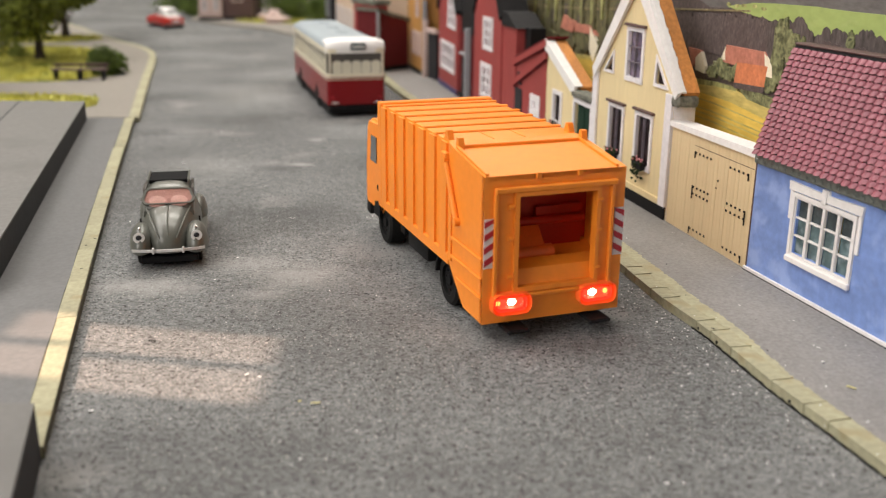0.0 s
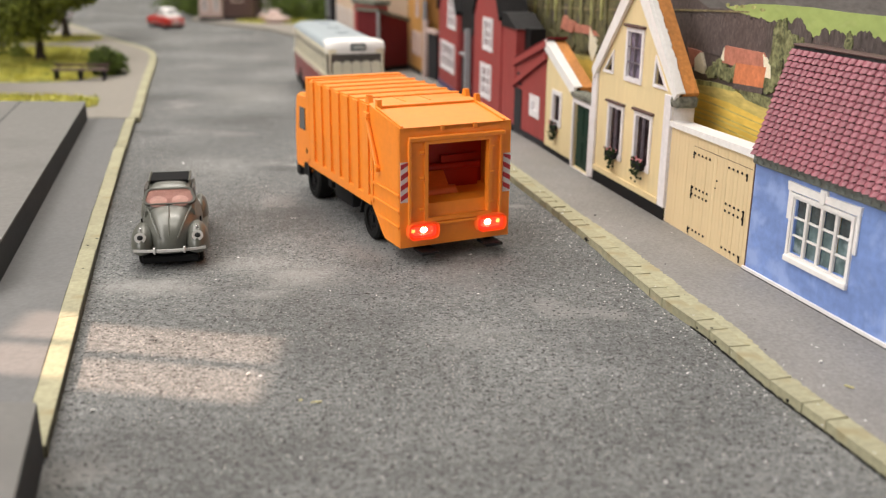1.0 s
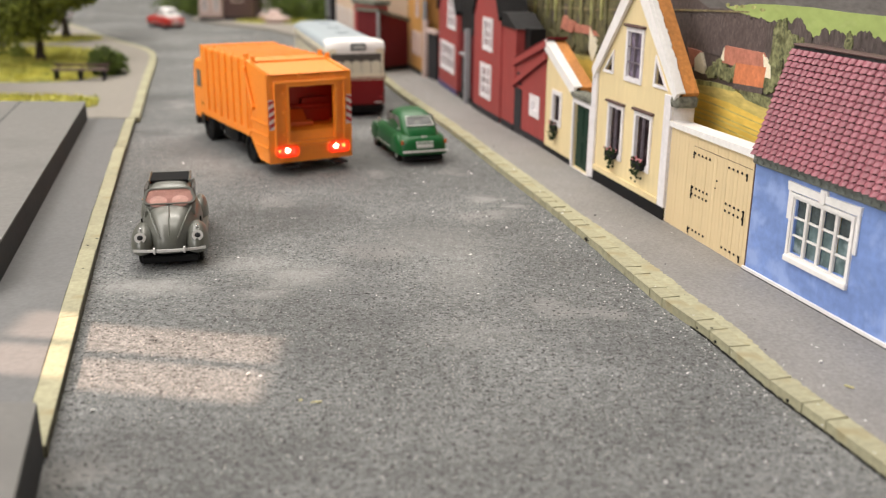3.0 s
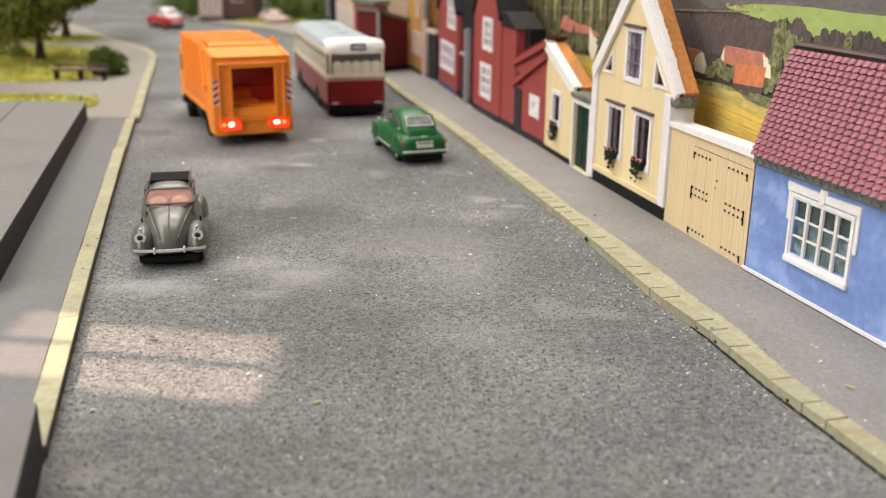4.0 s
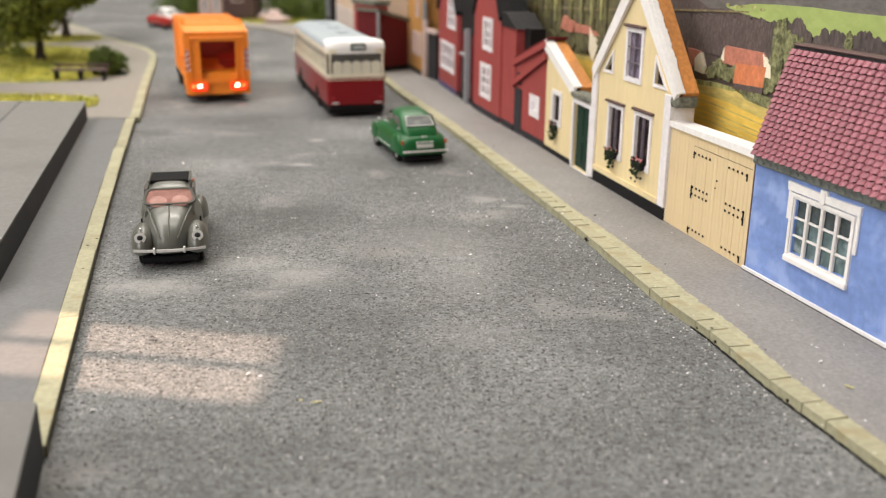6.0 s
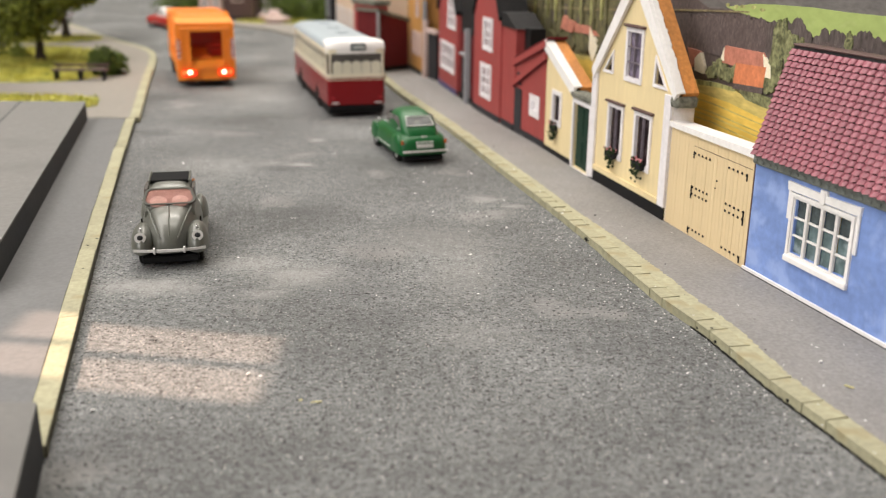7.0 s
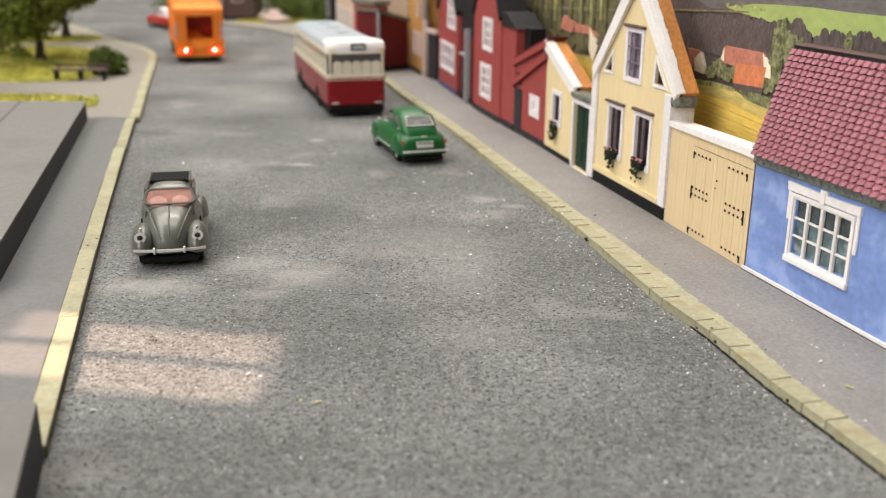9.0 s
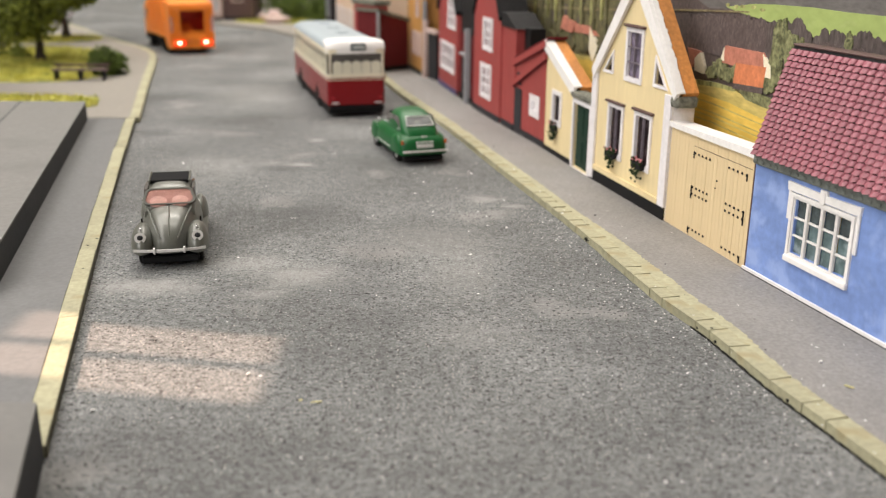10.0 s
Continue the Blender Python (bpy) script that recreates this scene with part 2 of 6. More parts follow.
def glass(name, color):
    m = bpy.data.materials.new(name)
    m.use_nodes = True
    b = m.node_tree.nodes["Principled BSDF"]
    b.inputs["Base Color"].default_value = (*color, 1)
    b.inputs["Transmission Weight"].default_value = 1.0
    b.inputs["Roughness"].default_value = 0.03
    b.inputs["IOR"].default_value = 1.1
    return m


M_CLEAR = glass("clear_glazing", (0.95, 0.92, 0.91))

# ---- building helpers ----


def at(x, y, z=0.0, rz=0.0, rx=0.0, ry=0.0):
    return pose(x * MM, y * MM, z * MM, rx, ry, rz)


def part(name, bm, material, parent=None, label="", m=None, sharp=35):
    """Links a bmesh, given in millimetres, as one mesh object, under a thing or a part."""
    me = bpy.data.meshes.new(name)
    bm.transform(Matrix.Scale(MM, 4))
    bmesh.ops.recalc_face_normals(bm, faces=bm.faces)
    for f in bm.faces:
        f.smooth = True
    bm.to_mesh(me)
    bm.free()
    me.set_sharp_from_angle(angle=radians(sharp))
    me.materials.append(material)
    ob = new(name, me)
    if parent is not None:
        ob.parent = parent
    if m is not None:
        ob.matrix_basis = m
    if label:
        ob["label"] = label
    return ob


def thing(name, label, category, m=None, group="", kind=""):
    ob = new(name)
    ob.empty_display_size = 0.005
    if m is not None:
        ob.matrix_basis = m
    return tagged(ob, label, category, group, kind)


def again(name, mesh_ob, parent, m):
    """One more piece on the same mesh."""
    ob = new(name, mesh_ob.data)
    ob.parent = parent
    ob.matrix_basis = m
    return ob


def box(bm, x0, x1, y0, y1, z0, z1, bevel=0.0, seg=1):
    r = bmesh.ops.create_cube(bm, size=1.0)
    vs = r["verts"]
    for v in vs:
        v.co = Vector(((x0 + x1) / 2 + v.co.x * (x1 - x0), (y0 + y1) / 2 + v.co.y * (y1 - y0), (z0 + z1) / 2 + v.co.z * (z1 - z0)))
    if bevel:
        es = list({e for v in vs for e in v.link_edges})
        bmesh.ops.bevel(bm, geom=es, offset=bevel, segments=seg, affect="EDGES", profile=0.6)
    return bm


def boxm(x0, x1, y0, y1, z0, z1, bevel=0.0, seg=1):
    return box(bmesh.new(), x0, x1, y0, y1, z0, z1, bevel, seg)


def cyl(bm, p, q, r0, r1=None, seg=16):
    """A closed tapered rod from p to q."""
    p, q = Vector(p), Vector(q)
    r1 = r0 if r1 is None else r1
    d = q - p
    m = Matrix.Translation((p + q) / 2) @ d.to_track_quat("Z", "Y").to_matrix().to_4x4()
    bmesh.ops.create_cone(bm, cap_ends=True, segments=seg, radius1=r0, radius2=r1, depth=d.length, matrix=m)
    return bm


def prism(bm, poly, axis, a, b):
    """Extrudes a polygon along an axis from a to b: 'y' takes (x, z) points, 'x' takes (y, z), 'z' takes (x, y)."""
    def put(u, w, t):
        return {"y": (u, t, w), "x": (t, u, w), "z": (u, w, t)}[axis]
    va = [bm.verts.new(put(u, w, a)) for u, w in poly]
    vb = [bm.verts.new(put(u, w, b)) for u, w in poly]
    n = len(poly)
    bm.faces.new(va)
    bm.faces.new(vb[::-1])
    for i in range(n):
        bm.faces.new((va[i], vb[i], vb[(i + 1) % n], va[(i + 1) % n]))
    return bm


def prismm(poly, axis, a, b):
    return prism(bmesh.new(), poly, axis, a, b)


def loft(bm, rings, cap=True, closed=True):
    """A skin through rings of equal point counts."""
    vr = [[bm.verts.new(p) for p in r] for r in rings]
    n = len(rings[0])
    for a, b in zip(vr, vr[1:]):
        for i in range(n if closed else n - 1):
            j = (i + 1) % n
            bm.faces.new((a[i], a[j], b[j], b[i]))
    if cap:
        bm.faces.new(vr[0][::-1])
        bm.faces.new(vr[-1])
    return bm


def holed(outer, holes, y0, y1):
    """A wall plate in the x-z plane with real openings, from y0 (front) to y1 (back)."""
    bm = bmesh.new()
    edges = []
    for loop in [outer] + holes:
        vs = [bm.verts.new((u, y0, w)) for u, w in loop]
        edges += [bm.edges.new((vs[i], vs[(i + 1) % len(vs)])) for i in range(len(vs))]
    fill = bmesh.ops.triangle_fill(bm, use_beauty=True, use_dissolve=False, edges=edges)
    faces = [g for g in fill["geom"] if isinstance(g, bmesh.types.BMFace)]
    ext = bmesh.ops.extrude_face_region(bm, geom=faces)
    bmesh.ops.translate(bm, vec=(0, y1 - y0, 0), verts=[g for g in ext["geom"] if isinstance(g, bmesh.types.BMVert)])
    return bm


def rect(x0, x1, z0, z1):
    return [(x0, z0), (x1, z0), (x1, z1), (x0, z1)]


def along(pts, step):
    """Points at even steps on a polyline, each with its heading."""
    out = []
    left = 0.0
    for (ax, ay), (bx, by) in zip(pts, pts[1:]):
        n = math.hypot(bx - ax, by - ay)
        while left < n:
            f = left / n
            out.append((ax + (bx - ax) * f, ay + (by - ay) * f, math.degrees(math.atan2(by - ay, bx - ax))))
            left += step
        left -= n
    return out


def smooth_line(pts, n=8):
    """Catmull-Rom curve through points of the plan."""
    P = [Vector((*p, 0)) for p in pts]
    P = [2 * P[0] - P[1]] + P + [2 * P[-1] - P[-2]]
    out = []
    for i in range(1, len(P) - 2):
        for k in range(n):
            t = k / n
            a, b, c, d = P[i - 1], P[i], P[i + 1], P[i + 2]
            v = 0.5 * (2 * b + (c - a) * t + (2 * a - 5 * b + 4 * c - d) * t * t + (3 * b - a - 3 * c + d) * t ** 3)
            out.append((v.x, v.y))
    out.append((P[-2].x, P[-2].y))
    return out


def offset(pts, d):
    """The line moved d to the left of its heading."""
    out = []
    for i, p in enumerate(pts):
        a, b = pts[max(0, i - 1)], pts[min(len(pts) - 1, i + 1)]
        n = math.hypot(b[0] - a[0], b[1] - a[1])
        out.append((p[0] - (b[1] - a[1]) / n * d, p[1] + (b[0] - a[0]) / n * d))
    return out


# ---- the room ----
RX0, RX1, RY0, RY1, RZ0, RZ1 = -700, 620, -820, 1640, -750, 1400
tagged(part("floor", boxm(RX0, RX1, RY0, RY1, RZ0 - 40, RZ0), M_BOARD), "brown wooden floor of the show room", "floor", kind="structure")
tagged(part("ceiling", boxm(RX0, RX1, RY0, RY1, RZ1, RZ1 + 40), M_WALLROOM), "white plaster ceiling of the show room", "ceiling", kind="structure")
tagged(part("wall_east", boxm(RX1, RX1 + 60, RY0, RY1, RZ0, RZ1), M_WALLROOM), "pale plaster wall of the show room", "wall", kind="structure")
tagged(part("wall_north", boxm(RX0, RX1, RY1, RY1 + 60, RZ0, RZ1), M_WALLROOM), "pale plaster wall of the show room", "wall", kind="structure")
tagged(part("wall_south", boxm(RX0, RX1, RY0 - 60, RY0, RZ0, RZ1), M_WALLROOM), "pale plaster wall of the show room", "wall", kind="structure")


def west_wall():
    outer = rect(RY0, RY1, RZ0, RZ1)
    # assumed openings for the two west lamps and for the sun patches
    holes = [rect(-450, 1050, 760, 1250), rect(-760, 60, 140, 660)] + [rect(100, 480, 500, 680)]
    flat = holed(outer, holes, 0, 60)
    flat.transform(Matrix(((0, -1, 0, RX0), (1, 0, 0, 0), (0, 0, 1, 0), (0, 0, 0, 1))))
    return tagged(part("wall_west", flat, M_WALLROOM), "pale plaster wall with three unseen openings for light", "wall", kind="structure")


west_wall()


def blind():
    """Closed vertical blind, added out of view; two narrow gaps shape the sun patches."""
    b = thing("sun_patch_blind", "unseen pale blind added to shape two sun patches", "blind", at(RX0 - 20, 0, 0))
    part("rail", boxm(-4, 4, 95, 490, 582.6, 690), M_WHITE, b)
    part("bottom_bar", boxm(-4, 4, 95, 490, 490, 535.4), M_WHITE, b)
    for y0, y1 in ((95, 170), (170, 247.8), (260.4, 263.2), (275.8, 350), (350, 420), (420, 490)):
        part("slat", boxm(-1, 1, y0, y1, 530, 585), M_WHITE, b)


blind()

# ---- the table top, road, pavements ----
tagged(part("ground", boxm(-690, 560, -250, 1600, -30, -0.6), M_BOARD), "brown board of the model table top", "ground", kind="structure")

LEFT_KERB = [(-57.3, 123.6), (-77.2, 198.3), (-96.2, 270.9), (-127.4, 394.0)]
LEFT_KERB_FAR = [(-124.9, 391.5), (-152.6, 499.6), (-170, 570), (-184.5, 622), (-203, 662), (-238, 710), (-307, 820), (-360, 900)]
RIGHT_KERB = [(73.0, 80), (62.6, 121.0), (59.7, 132.1), (55.3, 148.0), (50.4, 170.6), (44.9, 188.9), (36.0, 231.8), (25.9, 275.3), (15.0, 320.3), (2.2, 375.6), (-24.3, 478.1), (-40, 552.7), (-53, 640), (-62, 720)]
LK, LKF, RK = smooth_line(LEFT_KERB), smooth_line(LEFT_KERB_FAR, 6), smooth_line(RIGHT_KERB, 6)


def slab(name, poly, z0, z1, material, label, category):
    bm = prismm(poly, "z", z0, z1)
    return tagged(part(name, bm, material, sharp=20), label, category, kind="structure")


def road_sheet():
    nx, ny = 80, 110
    bm = bmesh.new()
    vs = []
    for j in range(ny + 1):
        for i in range(nx + 1):
            x, y = -680 + i * 1200 / nx, -230 + j * 1810 / ny
            vs.append(bm.verts.new((x, y, 0.12 * noise.noise(Vector((x * 0.03, y * 0.03, 0))))))
    for j in range(ny):
        for i in range(nx):
            a = j * (nx + 1) + i
            bm.faces.new((vs[a], vs[a + 1], vs[a + nx + 2], vs[a + nx + 1]))
    return tagged(part("road", bm, M_ASPHALT), "worn grey sanded model asphalt road", "road", kind="structure")


road_sheet()
slab("pavement_west", offset(LK, 3.0) + [(-360, 394), (-360, 124)], -0.5, 1.8, M_PAVE, "smooth grey painted pavement", "pavement")
slab("pavement_square", offset(LKF, 3.0) + [(-660, 900), (-660, 394)], -0.5, 2.0, M_PAVE_SQ, "smooth grey painted pavement of a small square", "pavement")
slab("pavement_east", offset(RK, -3.2)[::-1] + [(150, 80), (60, 500), (20, 720)], -0.5, 1.9, M_PAVE_R, "grey speckled pavement along the houses", "pavement")
slab("pavement_far", [(-236, 915), (-190, 858), (-145, 815), (-105, 742), (-62, 722), (60, 722), (60, 1500), (-300, 1500)], -0.5, 1.5, M_PAVE_SQ, "pale grey pavement before far houses", "pavement")


def kerb(name, line, side, width, height, lengths, label):
    """A row of kerb stones of uneven length along a line, each a piece of its own."""
    k = thing(name, label, "kerb", kind="structure")
    rnd = random.Random(len(line))
    shapes = {}
    fine = along(line, 0.5)
    i = 0
    while True:
        n = rnd.choice(lengths)
        if i + n * 2 >= len(fine):
            n = (len(fine) - 1 - i) // 2
            if n < 2:
                break
        x, y, _ = fine[i]
        x1, y1, _ = fine[i + n * 2]
        a = math.degrees(math.atan2(y1 - y, x1 - x))
        if n not in shapes:
            bm = boxm(0.03, n - 0.06, 0.0, side * width, -0.5, height, 0.14, 2)
            for q in bm.verts:
                q.co += Vector((0, rnd.uniform(-0.1, 0.1), rnd.uniform(-0.05, 0.05)))
            shapes[n] = part("kerb_stone", bm, M_KERB, k, m=at(x, y, 0, a))
        else:
            again("kerb_stone", shapes[n], k, at(x, y, rnd.uniform(-0.06, 0.05), a + rnd.uniform(-0.4, 0.4)))
        i += n * 2


kerb("kerb_west", LK, 1, 3.6, 1.95, (38, 52, 44), "cream painted kerb strip between road and pavement")
kerb("kerb_square", LKF, 1, 4.0, 2.1, (24, 30), "cream painted kerb strip curving round the square")
kerb("kerb_east", RK, -1, 3.7, 2.0, (5, 6, 8, 9, 11, 13, 14), "cream kerb of short worn stones with dark joints")

def strip(line, inner, outer, z0, z1, seed, ragged, step=0.6):
    """A thin ragged band along a line of the plan: inner and outer give its two sides at a place's y."""
    rnd = random.Random(seed)
    rings = []
    for x, y, a in along(line, step):
        nx, ny = math.sin(radians(a)), -math.cos(radians(a))
        p, q = inner(y) + rnd.uniform(-ragged, ragged) * 0.3, outer(y) + rnd.uniform(-ragged, ragged)
        if q <= p + 0.05:
            q = p + 0.05
        rings.append([(x + nx * p, y + ny * p, z0), (x + nx * q, y + ny * q, z0), (x + nx * q, y + ny * q, z1), (x + nx * p, y + ny * p, z1)])
    return loft(bmesh.new(), rings)


def spill(y):
    """Width of the cream paint, kerb and overrun together."""
    return float(np.interp(y, (80, 127, 150, 160, 171, 183, 196, 227, 253, 290, 350, 480), (3.7, 3.8, 4.3, 5.1, 5.8, 6.5, 7.0, 6.4, 5.3, 5.6, 4.8, 3.9)))


tagged(part("kerb_paint", strip([p for p in RK if p[1] < 470], lambda y: 3.4, spill, 1.2, 2.0, 4, 0.28), M_KERB), "cream kerb paint run over the pavement's edge", "kerb paint", kind="structure")
tagged(part("kerb_crack", strip([p for p in RK if 84 < p[1] < 178], lambda y: -0.05, lambda y: 0.22 + 0.18 * math.sin(y * 1.7) * math.sin(y * 0.37), -0.2, 0.28, 6, 0.16), M_TYRE, m=at(-0.25, -0.05, 0)), "dark open crack along the kerb's foot", "kerb damage", kind="structure")
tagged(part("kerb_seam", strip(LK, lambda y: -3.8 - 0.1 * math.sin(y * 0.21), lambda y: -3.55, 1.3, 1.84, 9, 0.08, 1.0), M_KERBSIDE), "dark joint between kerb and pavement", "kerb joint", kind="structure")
# thin dark olive strip over the kerb's road side
tagged(part("kerb_face", strip(LK, lambda y: -0.02, lambda y: 0.14, -0.4, 1.72, 8, 0.05, 2.0), M_KERBSIDE), "dark olive face of the cream kerb", "kerb face", kind="structure")

gap = bmesh.new()
for gx, gy, gr in ((36.3, 231.2, 0.6), (36.7, 230.2, 0.5), (36.0, 232.0, 0.45), (51.3, 166.8, 0.35), (49.6, 173.6, 0.3), (56.6, 142.6, 0.3)):
    bmesh.ops.create_icosphere(gap, subdivisions=2, radius=gr, matrix=Matrix.Translation((gx, gy, 0.7)) @ Matrix.Diagonal((0.8, 1.2, 1.0, 1)))
for gx, gy in ((-84.7, 224.5), (-85.0, 219.0), (-79.9, 202.0)):
    bmesh.ops.create_icosphere(gap, subdivisions=2, radius=0.3, matrix=Matrix.Translation((gx, gy, 1.9)) @ Matrix.Diagonal((1.3, 0.9, 0.4, 1)))
tagged(part("kerb_gap", gap, M_TYRE), "dark broken gaps at the kerb's foot", "kerb damage", kind="structure")


def platform(name, poly, z0, z1, label, seams=()):
    p = thing(name, label, "platform")
    part("side", prismm(poly, "z", z0, z1 - 0.5), M_PLAT_SIDE, p, "dark grey side")
    part("top", prismm(poly, "z", z1 - 0.48, z1), M_PLAT, p)
    for x0, y0, x1, y1 in seams:
        a = math.degrees(math.atan2(y1 - y0, x1 - x0))
        part("seam", boxm(0, math.hypot(x1 - x0, y1 - y0), -0.3, 0.3, z1 - 0.2, z1 + 0.05), M_PLAT_SIDE, p, "dark joint", m=at(x0, y0, 0, a))


platform("platform", [(-144.2, 386), (-92.6, 186), (-330, 186), (-330, 386)], 1.8, 9.3, "grey card platform with a dark edge", seams=[(-149.5, 305, -170.0, 385.4)])
platform("platform", [(-57.5, 123.3), (-46.5, 86), (-200, 86), (-200, 123.3)], 0.0, 9.0, "near grey card platform with a dark edge")

# ---- houses along the east pavement: x runs along the front, +y to the road ----


def window(parent, x0, x1, z0, z1, cols, rows, y=0.0, frame_w=1.0, bar=0.45, proud=0.35, pane_mat=None, frame_mat=None, bar_mat=None, sill=False, pane_y=-0.7):
    """A framed window over an opening, with glazing bars and one pane a field."""
    fm = frame_mat or M_WHITE
    w = part("window", holed(rect(x0, x1, z0, z1), [rect(x0 + frame_w, x1 - frame_w, z0 + frame_w, z1 - frame_w)], y + proud, y - 0.6), fm, parent)
    ix0, ix1, iz0, iz1 = x0 + frame_w, x1 - frame_w, z0 + frame_w, z1 - frame_w
    cw, rh = (ix1 - ix0) / cols, (iz1 - iz0) / rows
    for i in range(1, cols):
        x = ix0 + cw * i
        part("glazing_bar", boxm(x - bar / 2, x + bar / 2, y - 0.5, y + proud * 0.6, iz0, iz1), bar_mat or fm, w)
    for j in range(1, rows):
        z = iz0 + rh * j
        part("glazing_bar", boxm(ix0, ix1, y - 0.48, y + proud * 0.5, z - bar / 2, z + bar / 2), bar_mat or fm, w)
    for i in range(cols):
        for j in range(rows):
            part("pane", boxm(ix0 + cw * i, ix0 + cw * (i + 1), y + pane_y - 0.3, y + pane_y, iz0 + rh * j, iz0 + rh * (j + 1)), pane_mat or M_GLASS_DK, w)
    if sill:
        part("sill", boxm(x0 - 0.4, x1 + 0.4, y - 0.2, y + 0.9, z0 - 0.7, z0, 0.12), fm, w)
    return w


def opening(x0, x1, z0, z1, f=1.0):
    return rect(x0 + f * 0.6, x1 - f * 0.6, z0 + f * 0.6, z1 - f * 0.6)


def flower_box(parent, x0, x1, z):
    rnd = random.Random(int(x0 * 7))
    bm = boxm(x0, x1, 0.2, 1.7, z - 2.6, z - 0.6, 0.3)
    b = part("flower_box", bm, M_BLACK, parent, "dark flower box with trailing leaves")
    lv, fl = bmesh.new(), bmesh.new()
    for _ in range(60):
        x = rnd.uniform(x0 - 0.3, x1 + 0.3)
        d = rnd.random() ** 1.6
        c = Vector((x * (1 - d * 0.5) + (x0 + x1) / 2 * d * 0.5, rnd.uniform(0.6, 2.0), z + 0.2 - d * 6.0))
        bmesh.ops.create_icosphere(lv, subdivisions=1, radius=rnd.uniform(0.3, 0.55), matrix=Matrix.Translation(c))
    for _ in range(11):
        c = Vector((rnd.uniform(x0 - 0.2, x1 + 0.2), rnd.uniform(0.9, 2.0), z + rnd.uniform(-0.3, 0.7)))
        bmesh.ops.create_icosphere(fl, subdivisions=1, radius=rnd.uniform(0.2, 0.38), matrix=Matrix.Translation(c))
    part("leaves", lv, M_BOXLEAF, b)
    part("flowers", fl, M_FLOWER, b, "small pink flowers")


def blue_house():
    h = thing("house", "blue plastered model house with a red pantile roof", "house", at(75.47, 180.56, 1.6, 106.2))
    x0, x1 = -62.0, 26.6
    part("wall", holed(rect(x0, x1, 0, 27), [opening(-6.6, 11.4, 8.6, 21.6)], 0, -9), M_BLUE, h)
    part("plinth", boxm(x0, x1 + 0.2, 0, 0.5, 0.3, 1.15), M_WHITE, h, "white base strip")
    # shadow line below the plinth, put in as a dark grey strip
    part("plinth_joint", boxm(x0, x1 + 0.2, 0, 0.58, 0, 0.5), M_DKGREY, h, "dark strip standing in for the shadow at the foot")
    part("cornice", boxm(x0, x1 - 0.6, 0, 1.1, 24.9, 27.2, 0.3), M_CORNICE, h, "dark grey-green cornice")
    for i in range(36):
        x = x1 - 2.0 - i * 2.4
        part("dentil", boxm(x - 0.5, x + 0.5, 1.1, 1.35, 25.4, 26.2, 0.12), M_CORNICE, h)
    # window
    w = part("window", holed(rect(-7.4, 12.2, 8.3, 21.8), [rect(-6.6, 11.4, 8.7, 21.0)], 0.5, -0.7), M_WHITE, h)
    cw = 18.0 / 4
    for i in range(4):
        a = -6.6 + cw * i
        part("casement", holed(rect(a + 0.05, a + cw - 0.05, 8.75, 20.95), [rect(a + 0.36, a + cw - 0.36, 9.1, 20.6)], 0.25, -0.4), M_WHITE, w)
        for j in range(1, 3):
            z = 9.2 + 11.3 / 3 * j
            part("glazing_bar", boxm(a + 0.6, a + cw - 0.6, -0.35, 0.15, z - 0.18, z + 0.18), M_WHITE, w)
        for j in range(3):
            part("pane", boxm(a + 0.4, a + cw - 0.4, -0.9, -0.55, 9.2 + 11.2 / 3 * j, 9.2 + 11.2 / 3 * (j + 1)), M_GLASS_TOP if j == 2 else M_GLASS_LT, w)
    part("head_board", prismm([(-8.6, 22.1), (13.4, 22.1), (13.6, 23.9), (3.3, 23.6), (3.2, 24.5), (1.2, 24.5), (1.1, 23.6), (-8.8, 23.9)], "y", 0, 0.55), M_WHITE, w)
    part("keystone", boxm(1.5, 2.9, 0.5, 0.85, 21.6, 24.4, 0.12), M_WHITE, w)
    part("side_board", boxm(12.3, 13.2, 0, 0.45, 16.0, 22.05, 0.1), M_WHITE, w)
    part("side_board", boxm(-8.6, -7.6, 0, 0.45, 14.5, 22.05, 0.1), M_WHITE, w)
    part("sill", boxm(-7.6, 12.2, 0, 1.0, 7.2, 8.5, 0.2), M_WHITE, w)
    # roof: a steep half-relief slope
    lean, rise, base_z = 7.2, 22.8, 27.2
    part("roof", prismm([(1.9, base_z), (1.9 - lean, base_z + rise), (-9.0, base_z + rise), (-9.0, base_z)], "x", x0 - 0.5, x1 - 1.6), M_DARKROOF, h)
    part("ridge_cap", boxm(x0 - 0.5, x1 - 1.4, -8.2, 1.9 - lean + 0.3, base_z + rise, base_z + rise + 0.5, 0.2), M_BROWNHOUSE, h, "dark ridge board")
    return h


